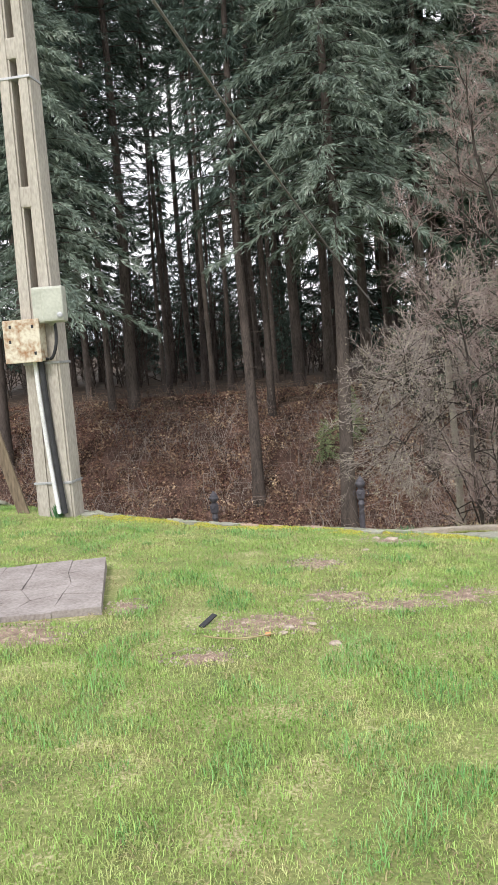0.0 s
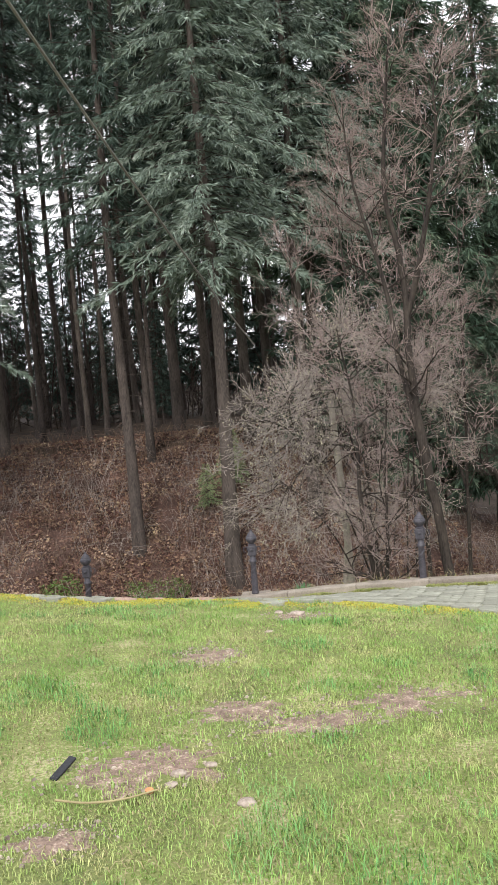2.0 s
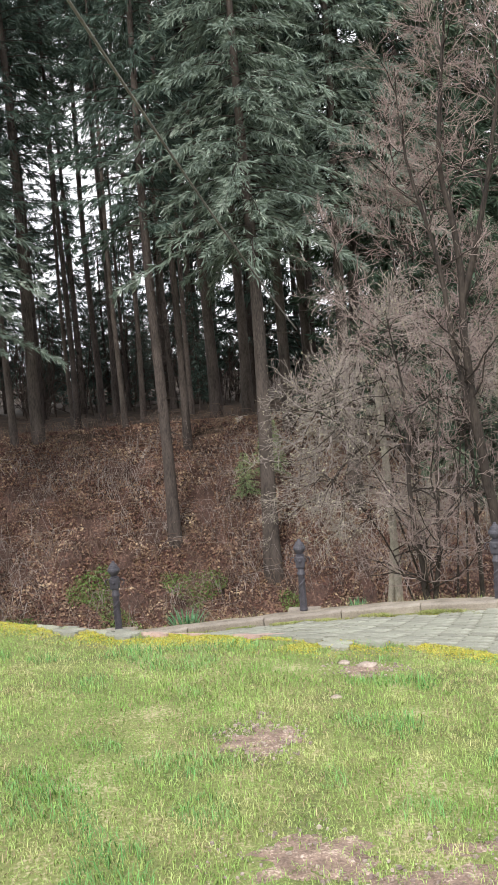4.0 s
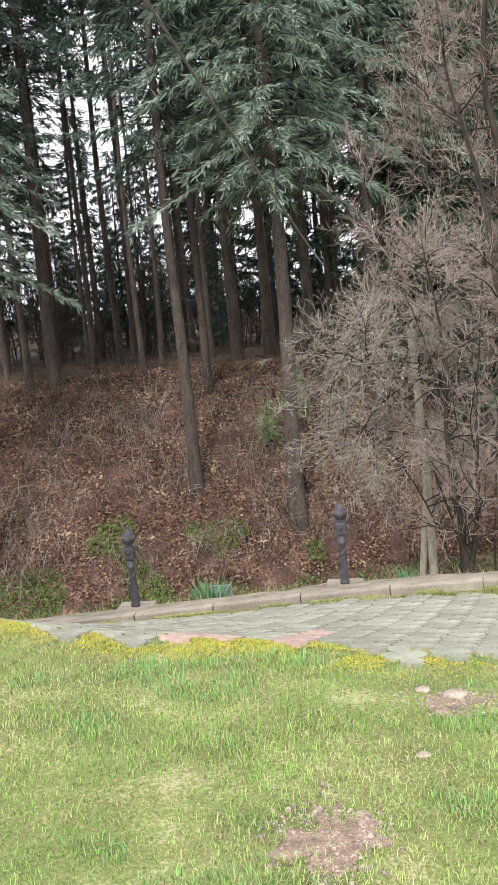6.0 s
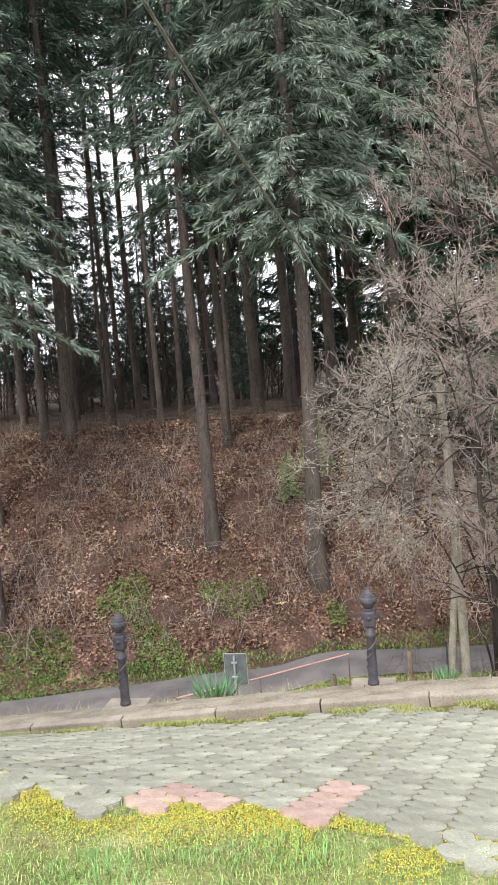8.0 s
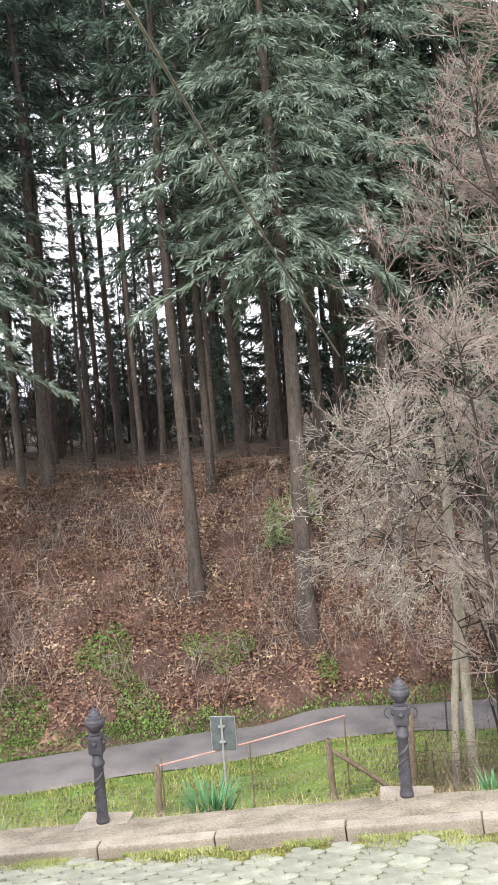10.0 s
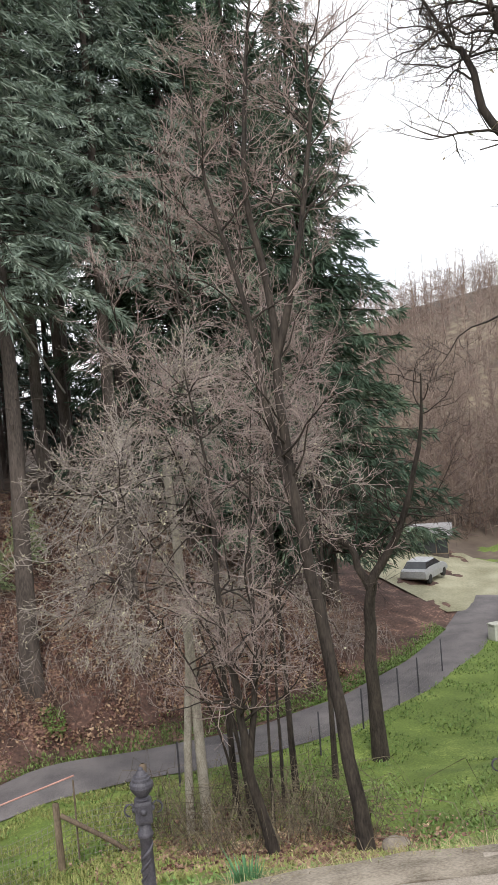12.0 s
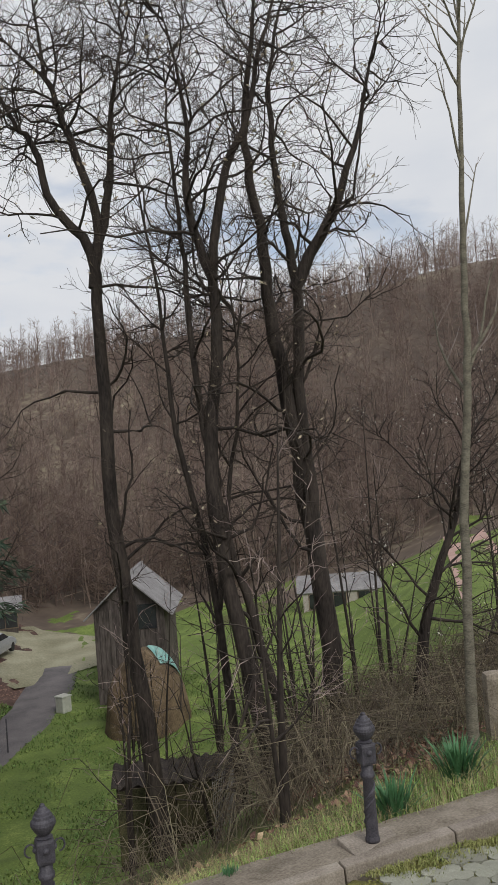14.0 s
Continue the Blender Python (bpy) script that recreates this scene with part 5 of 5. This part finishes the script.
# ---- daffodil clumps ----
def clump(x, y, size, seed, label="clump of green daffodil leaves beside the kerb"):
    rng = np.random.default_rng(seed)
    n = 150
    root = np.stack([rng.normal(size=n) * 0.05 * size, rng.normal(size=n) * 0.05 * size, np.full(n, -0.03)], 1)
    d = root[:, :2] / 0.05 + rng.normal(size=(n, 2)) * 0.3
    ln_ = rng.uniform(0.26, 0.44, n) * size
    p = thing("daffodil_clump", label, "plant", ground_at(x, y), "daffodil clumps")
    v, f = [], []
    for k in range(n):
        out_ = np.array([d[k, 0], d[k, 1], 0]) * 0.075 * size
        sd = unit(np.cross(out_ + [0.01, 0, 0], [0, 0, 1])) * 0.008 * size
        b = len(v)
        for q, w_ in ((0, 1), (0.4, 1.1), (0.75, 0.9)):
            c = root[k] + out_ * q ** 1.6 + [0, 0, ln_[k] * (q - 0.12 * q * q)]
            v += [c - sd * w_, c + sd * w_]
        v.append(root[k] + out_ * 1.25 + [0, 0, ln_[k] * 0.92])
        f += [[b, b + 1, b + 3, b + 2], [b + 2, b + 3, b + 5, b + 4], [b + 4, b + 5, b + 6]]
    child("leaves", mesh("leaves", v, f, M_DAFF), p)


for k, (x, y, s) in enumerate(((0.22, 13.35, 1.15), (2.35, 12.75, 0.8), (6.25, 10.6, 1.0), (7.35, 10.55, 1.1), (4.85, 11.1, 0.45), (-1.6, 13.9, 0.7), (-2.25, 9.55, 0.5))):
    clump(x, y, s, 60 + k, "tuft of long grass at the pole's foot" if k == 6 else "clump of green daffodil leaves beside the kerb")

# ---- growth on slope, meadow and bank ----
x = lr.uniform(-6, 9.5, 70000)
off = 0.5 + np.abs(lr.normal(size=len(x))) * 0.9
sl = kerb_slope(x)
y = kerb_y(x) + off / np.sqrt(1 + sl ** 2)
x = x - sl / np.sqrt(1 + sl ** 2) * off
n = len(x)
half = n // 2
tagged(new("verge_grass", blades("verge_grass", rooted(x[:half], y[:half]), lr.uniform(0.3, 1.0, half), lr.uniform(0.05, 0.16, half), lr.uniform(0.002, 0.004, half), M_GRASS, lr)), "uncut green grass behind the kerb", "grass", kind="stuff")
dry = slice(half, half + half // 2)
tagged(new("dry_verge_grass", blades("dry_verge_grass", rooted(x[dry], y[dry]), lr.uniform(0.4, 1.2, half // 2), lr.uniform(0.08, 0.26, half // 2), lr.uniform(0.0015, 0.003, half // 2), M_STRAW, lr)), "dry straw grass behind the kerb", "grass", kind="stuff")
x, y = scatter(120000, -9, 34, 16, 48)
off, b_ = outside(x, y), y - road_y(x)
mk = (off > 7) & (b_ < -1.5) & (jitter(x, y, 1.6, 1.0) > -0.25) & (x < 8 + y * 0.8)
x, y = x[mk], y[mk]
n = len(x)
tagged(new("meadow_plants", blades("meadow_plants", rooted(x, y), lr.uniform(0.4, 1.2, n), lr.uniform(0.05, 0.14, n), lr.uniform(0.012, 0.03, n), M_IVY, lr)), "low leafy green plants over the meadow", "grass", kind="stuff")
x = lr.uniform(-14, 26, 15000)
b_ = 1.5 + np.abs(lr.normal(size=len(x))) * 0.5
y = road_y(x) + b_
tagged(new("lane_verge", blades("lane_verge", rooted(x, y), lr.uniform(0.4, 1.2, len(x)), lr.uniform(0.06, 0.18, len(x)), lr.uniform(0.012, 0.03, len(x)), M_IVY, lr)), "green weeds along the lane's verge", "weeds", kind="stuff")
x = lr.uniform(-12, 6, 60000)
y = road_y(x) + 2.0 + lr.uniform(0, 5.5, len(x))
mk = (jitter(x, y, 2.0, 12.0) + 0.12 * (3.2 - (y - road_y(x))) - 0.06 * np.clip(x + 2, 0, 9) > 0.06)
x, y = x[mk], y[mk]
tagged(new("ivy", flakes("ivy", rooted(x, y, 0.12) + lr.normal(size=(len(x), 3)) * [0.05, 0.05, 0.08], lr.uniform(0.03, 0.07, len(x)), M_IVY, lr, 0.8)), "green ivy and periwinkle patches on the bank", "ivy", kind="stuff")
x, y = scatter(120000, -16, 18, 36, 50)
mk = (y - road_y(x) > 2.4) & (jitter(x, y, 1.3, 14.0) > -0.3)
x, y = x[mk], y[mk]
tagged(new("fallen_leaves", flakes("fallen_leaves", rooted(x, y, 0.06) + lr.normal(size=(len(x), 3)) * [0, 0, 0.05], lr.uniform(0.035, 0.11, len(x)), M_LEAF, lr, 0.6)), "brown and reddish fallen leaves on the wooded bank", "leaves", kind="stuff")


def tangle(name, label, n, x0, x1, y0, y1, test, ln_, r, material, seed):
    rng = np.random.default_rng(seed)
    tb = Tubes(3)
    x, y = rng.uniform(x0, x1, n * 4), rng.uniform(y0, y1, n * 4)
    mk = test(x, y)
    x, y = x[mk][:n], y[mk][:n]
    z = height(x, y)
    for k in range(len(x)):
        a = rng.uniform(0, 2 * math.pi)
        d = np.array([math.cos(a), math.sin(a)]) * rng.uniform(*ln_)
        h = rng.uniform(0.3, 0.9) * np.hypot(*d) * 0.9
        p = np.array([x[k], y[k], z[k] - 0.05])
        q1 = p + [d[0] * 0.3, d[1] * 0.3, h]
        q2 = p + [d[0] * 0.75, d[1] * 0.75, h * 1.05]
        ex, ey = x[k] + d[0], y[k] + d[1]
        tb.add([p, q1, q2, (ex, ey, max(float(height(ex, ey)), p[2]) + h * 0.4)], [r, r * 0.9, r * 0.7, r * 0.35])
    tagged(new(name, tb.mesh(name, material)), label, "brambles", kind="stuff")


tangle("brambles", "tangled reddish bramble stems on the bank", 5200, -18, 22, 36, 49, lambda x, y: (y - road_y(x) > 3.0) & (jitter(x, y, 2.0, 14.0) > -0.25), (0.5, 1.5), 0.011, M_BRAMBLE, 81)
tangle("pale_brambles", "pale dry stems among the leaf litter", 3000, -18, 22, 36, 47, lambda x, y: (y - road_y(x) > 2.6) & (jitter(x, y, 2.4, 17.0) > -0.1), (0.6, 1.8), 0.009, M_TWIG_PALE, 82)
tangle("slope_scrub", "grey brown scrub stems on the slope", 2200, 4, 20, 11, 26, lambda x, y: (outside(x, y) > 2.6) & (outside(x, y) < 11) & ((bearing(x, y) > 51) | (outside(x, y) < 2.8)), (0.5, 1.5), 0.005, M_SCRUB, 83)
tangle("dark_scrub", "dark brambles under the slope trees", 2200, 6, 21, 12, 26, lambda x, y: (outside(x, y) > 3) & (outside(x, y) < 12) & ((bearing(x, y) > 51) | (outside(x, y) < 2.8)), (0.6, 1.7), 0.006, M_SCRUB, 84)
x, y = scatter(60000, 4, 22, 11, 27)
mk = (outside(x, y) > 2.2) & (outside(x, y) < 12.5) & ((bearing(x, y) > 51) | (outside(x, y) < 2.8)) & (jitter(x, y, 1.4, 19.0) > -0.2)
x, y = x[mk], y[mk]
tagged(new("slope_leaves", flakes("slope_leaves", rooted(x, y, 0.04) + lr.normal(size=(len(x), 3)) * [0, 0, 0.04], lr.uniform(0.025, 0.06, len(x)), M_LEAF, lr, 0.6)), "dead brown leaves lying on the slope", "leaves", kind="stuff")

x, y = lr.normal(size=16000) * 1.5 + 7.4, lr.normal(size=16000) * 1.7 + 24.6
mk = jitter(x, y, 1.1, 23.0) > -0.25
x, y = x[mk], y[mk]
tagged(new("thicket_leaves", flakes("thicket_leaves", rooted(x, y, 0.05) + lr.normal(size=(len(x), 3)) * [0, 0, 0.04], lr.uniform(0.03, 0.075, len(x)), M_LEAF, lr, 0.5)), "brown fallen leaves under the thicket", "leaves", kind="stuff")
tangle("thicket_stems", "thin grey brown stems rising under the thicket", 700, 5.6, 10, 23.5, 29, lambda x, y: x > 5.6, (0.7, 2.2), 0.008, M_SCRUB, 85)

tangle("dry_scrub", "pale dry stems in front of the shed", 260, 7, 14, 13, 20, lambda x, y: (bearing(x, y) < 51) & (bearing(x, y) > 41) & (outside(x, y) > 2.8) & (outside(x, y) < 8), (0.5, 1.3), 0.006, M_SCRUB, 86)
x, y = scatter(70000, -7, 9, 21, 33)
mk = (outside(x, y) > 7) & (y - road_y(x) < -1.5) & (jitter(x, y, 0.9, 25.0) > -0.15)
x, y = x[mk], y[mk]
n = len(x)
tagged(new("meadow_grass", blades("meadow_grass", rooted(x, y), lr.uniform(0.4, 1.2, n), lr.uniform(0.06, 0.2, n), lr.uniform(0.006, 0.014, n), M_WEED, lr)), "yellowish green grass on the meadow below", "grass", kind="stuff")

# ---- buildings and things below ----
HX, HY = 31.3, 39.6
hz = float(height(HX, HY))
barn = thing("barn", "old grey boarded barn with a steep sheet roof", "barn", (HX, HY, hz), rz=-52)
bw, bd, bh, rh = 3.5, 5.2, 4.6, 1.6
for nm, sx, sy, cx, cy in (("wall", bw, 0.15, 0, -bd / 2), ("wall", bw, 0.15, 0, bd / 2), ("wall", 0.15, bd - 0.16, -bw / 2 + 0.08, 0), ("wall", 0.15, bd - 0.16, bw / 2 - 0.08, 0)):
    part(nm, box(sx, sy, bh, (cx, cy, bh / 2)), M_BARN, barn)
for cy in (-bd / 2, bd / 2):
    bm = bmesh.new()
    tri = [(-bw / 2, bh), (bw / 2, bh), (0, bh + rh)]
    a = [bm.verts.new((p, cy - 0.07, q)) for p, q in tri]
    b = [bm.verts.new((p, cy + 0.07, q)) for p, q in tri]
    bm.faces.new(a), bm.faces.new(b[::-1])
    for k in range(3):
        bm.faces.new((a[k - 1], b[k - 1], b[k], a[k]))
    bmesh.ops.recalc_face_normals(bm, faces=bm.faces[:])
    part("gable", bm, M_BARN, barn)
for k in range(14):
    part("board", box(0.23, 0.04, bh - 0.1 * (k % 3), (-bw / 2 + 0.13 + k * 0.25, -bd / 2 - 0.1, bh / 2 + 0.05), 0.006), M_BARN, barn)
pitch = math.degrees(math.atan2(rh, bw / 2))
for sgn in (-1, 1):
    part("roof", box(math.hypot(rh, bw / 2) + 0.7, bd + 1.0, 0.07, (sgn * (bw / 4 + 0.18), 0, bh + rh / 2 - 0.14), 0.01, (0, sgn * pitch, 0)), M_ROOF, barn, "grey sheet roof")
# no hole in the wall: a dark panel gives the opening's shade
part("opening", box(0.9, 0.06, 1.2, (0.9, -bd / 2 - 0.13, bh - 0.4)), M_GLASS, barn, "dark panel painted as the shade inside an opening")
hay = thing("haystack", "large brown weathered haystack in front of the barn", "haystack", ground_at(26.8, 34.6))
bm = bmesh.new()
bmesh.ops.create_icosphere(bm, subdivisions=4, radius=1)
for v in bm.verts:
    q = v.co.copy()
    v.co = Vector((q.x * 2.0, q.y * 1.8, max(q.z, -0.15) * 3.5 * (1 - 0.12 * abs(q.x)))) * (1 + 0.07 * noise.noise(q * 2.5) + 0.03 * noise.noise(q * 9))
part("heap", bm, M_HAY, hay, soft=True)
bm = bmesh.new()
bmesh.ops.create_grid(bm, x_segments=14, y_segments=14, size=1)
for v in bm.verts:
    a, b = v.co.x * 0.62 + 0.5, v.co.y * 0.4
    z = 3.5 * math.sqrt(max(0, 1 - (a / 2.0) ** 2 - ((b - 0.7) / 1.8) ** 2)) + 0.03 + 0.04 * noise.noise(Vector((a * 4, b * 4, 0)))
    v.co = Vector((a, b - 0.7, z * 1.03))
bmesh.ops.solidify(bm, geom=bm.faces[:], thickness=0.01)
part("tarpaulin", bm, M_TARP, hay, "faded teal tarpaulin over the top", True)

pen_x, pen_y = 13.35, 19.75
pen = thing("shed", "low dark moss-grown shed with corrugated sheet top", "shed", (pen_x, pen_y, -5.65), rz=-46)
part("body", box(2.7, 0.9, 1.9, (0, 0, 0.05), 0.03), M_BARK_DARK, pen)
bm = bmesh.new()
n = 60
va = [[bm.verts.new((-1.45 + 2.9 * k / n, yy, 1.04 + 0.035 * math.sin(k * 2 * math.pi / 5) + zz)) for k in range(n + 1)] for yy, zz in ((-0.55, 0), (0.55, 0.12), (0.55, 0.10), (-0.55, -0.02))]
for a, b in ((0, 1), (2, 3), (3, 0)):
    for k in range(n):
        bm.faces.new((va[a][k], va[a][k + 1], va[b][k + 1], va[b][k]))
bmesh.ops.recalc_face_normals(bm, faces=bm.faces[:])
part("corrugated_sheet", bm, M_BARK_DARK, pen, "dark corrugated sheet")
for k in range(9):
    part("plank", box(0.28, 0.05, 1.5 + 0.05 * (k % 2), (-1.2 + k * 0.3, -0.48, 0.2), 0.008), M_SHED, pen)


def car(x, y, rz, label, paint):
    c = thing("car", label, "car", ground_at(x, y, 0.02), "parked cars", rz=rz)
    sec = [(-2.05, 0.45, 0.85), (-1.95, 0.35, 0.95), (-1.1, 0.3, 1.02), (0.3, 0.3, 1.0), (1.5, 0.3, 0.9), (2.0, 0.4, 0.72)]
    bm = bmesh.new()
    rings = [[bm.verts.new((p, sx * 0.84, q)) for sx, q in ((-1, lo), (-1.02, (lo + hi) / 2), (-0.92, hi), (0.92, hi), (1.02, (lo + hi) / 2), (1, lo))] for p, lo, hi in sec]
    for a, b in zip(rings, rings[1:]):
        for k in range(6):
            bm.faces.new((a[k - 1], a[k], b[k], b[k - 1]))
    bm.faces.new(rings[0]), bm.faces.new(rings[-1][::-1])
    bmesh.ops.recalc_face_normals(bm, faces=bm.faces[:])
    part("body", bm, paint, c, soft=False)
    for nm, mt, z0, z1, g in (("cabin", M_GLASS, 0.98, 1.36, 0.0), ("roof", paint, 1.34, 1.44, 0.03)):
        bm = bmesh.new()
        lo = [(-1.75, -0.74), (0.95, -0.74), (0.95, 0.74), (-1.75, 0.74)] if nm == "cabin" else [(-1.35, -0.64), (0.25, -0.64), (0.25, 0.64), (-1.35, 0.64)]
        hi = [(-1.35, -0.62), (0.25, -0.62), (0.25, 0.62), (-1.35, 0.62)] if nm == "cabin" else [(-1.15, -0.5), (0.1, -0.5), (0.1, 0.5), (-1.15, 0.5)]
        a, b = [bm.verts.new((*p, z0)) for p in lo], [bm.verts.new((*p, z1)) for p in hi]
        for k in range(4):
            bm.faces.new((a[k - 1], a[k], b[k], b[k - 1]))
        bm.faces.new(b)
        bmesh.ops.recalc_face_normals(bm, faces=bm.faces[:])
        part(nm, bm, mt, c)
    for px in (-1.3, 1.3):
        for py in (-0.76, 0.76):
            bm = lathe([(0.2, -0.1), (0.31, -0.09), (0.31, 0.09), (0.2, 0.1)], 18)
            bmesh.ops.transform(bm, matrix=pose(px, py, 0.31, 90, 0, 0), verts=bm.verts[:])
            wheel = part("tyre", bm, M_RUBBER, c)


car(31.2, 52.5, 35, "silver grey car parked beside the lane", M_STEEL)
bin_ = thing("bin", "small grey plastic bin beside the lane", "bin", ground_at(26.6, 40.2))
part("tub", box(0.55, 0.55, 0.75, (0, 0, 0.37), 0.05), M_PLASTIC, bin_)
part("lid", box(0.6, 0.6, 0.07, (0, 0, 0.78), 0.02), M_PLASTIC, bin_)


def far_house(x, y, rz, sx, sy, h, label, wall_m):
    hs = thing("house", label, "house", ground_at(x, y, -0.3), "far houses of the village", rz=rz)
    part("wall", box(sx, sy, h, (0, 0, h / 2)), wall_m, hs)
    for sgn in (-1, 1):
        part("roof", box(sx + 0.8, sy * 0.62, 0.12, (0, sgn * sy * 0.27, h + sy * 0.16), 0.01, (-sgn * 32, 0, 0)), M_ROOF, hs)
    for k in range(3):
        wn_ = part("window", box(0.8, 0.06, 1.0, (-sx / 3 + k * sx / 3, -sy / 2 - 0.02, h * 0.55), 0.01), M_GLASS, hs)
        part("frame", box(0.95, 0.04, 1.15, (-sx / 3 + k * sx / 3, -sy / 2 - 0.005, h * 0.55), 0.01), M_WOOD, hs)


far_house(50, 39, -55, 5, 3.0, 1.3, "long low pale house beyond the field", M_PLASTER)
far_house(37, 60, -35, 2.6, 2.4, 1.7, "small grey stone hut by the lane", M_BARN)
gravel = thing("gravel_yard", "pale gravel yard by the houses", "yard", kind="structure")
gxs, gys = np.linspace(28, 40, 14), np.linspace(46, 60, 14)
gv = [(a, b, float(height(a, b)) + 0.06) for b in gys for a in gxs]
child("surface", mesh("gravel", gv, [[j * 14 + i, j * 14 + i + 1, (j + 1) * 14 + i + 1, (j + 1) * 14 + i] for j in range(13) for i in range(13)], M_YARD), gravel)
lane = thing("upper_road", "pinkish road on the far slope", "road", kind="structure")
lx = np.linspace(34, 60, 20)
lv = [(a, 22 + (a - 36) * 0.5 + o, float(height(a, 22 + (a - 36) * 0.5 + o)) + 0.08) for o in (-1.6, 1.6) for a in lx]
child("surface", mesh("lane", lv, [[i, i + 1, 20 + i + 1, 20 + i] for i in range(19)], M_PINK), lane)
can = thing("bucket", "bright blue plastic bucket on the meadow", "bucket", ground_at(20.6, 26.6))
part("pail", lathe([(0.12, 0), (0.16, 0.34), (0.17, 0.35), (0.15, 0.35), (0.11, 0.03)], 16), M_BLUE, can, soft=True)
stone("boulder", "pale boulder at a tree's foot on the slope", 8.9, 21.6, (0.3, 0.25, 0.25), M_KERB, 3, "boulder")
pillar = thing("stone_pillar", "rounded weathered stone pillar behind the young tree", "pillar", ground_at(8.95, 10.8, -0.2), rz=-50)
part("shaft", box(0.3, 0.2, 0.9, (0, 0, 0.45), 0.07), M_COPING, pillar)
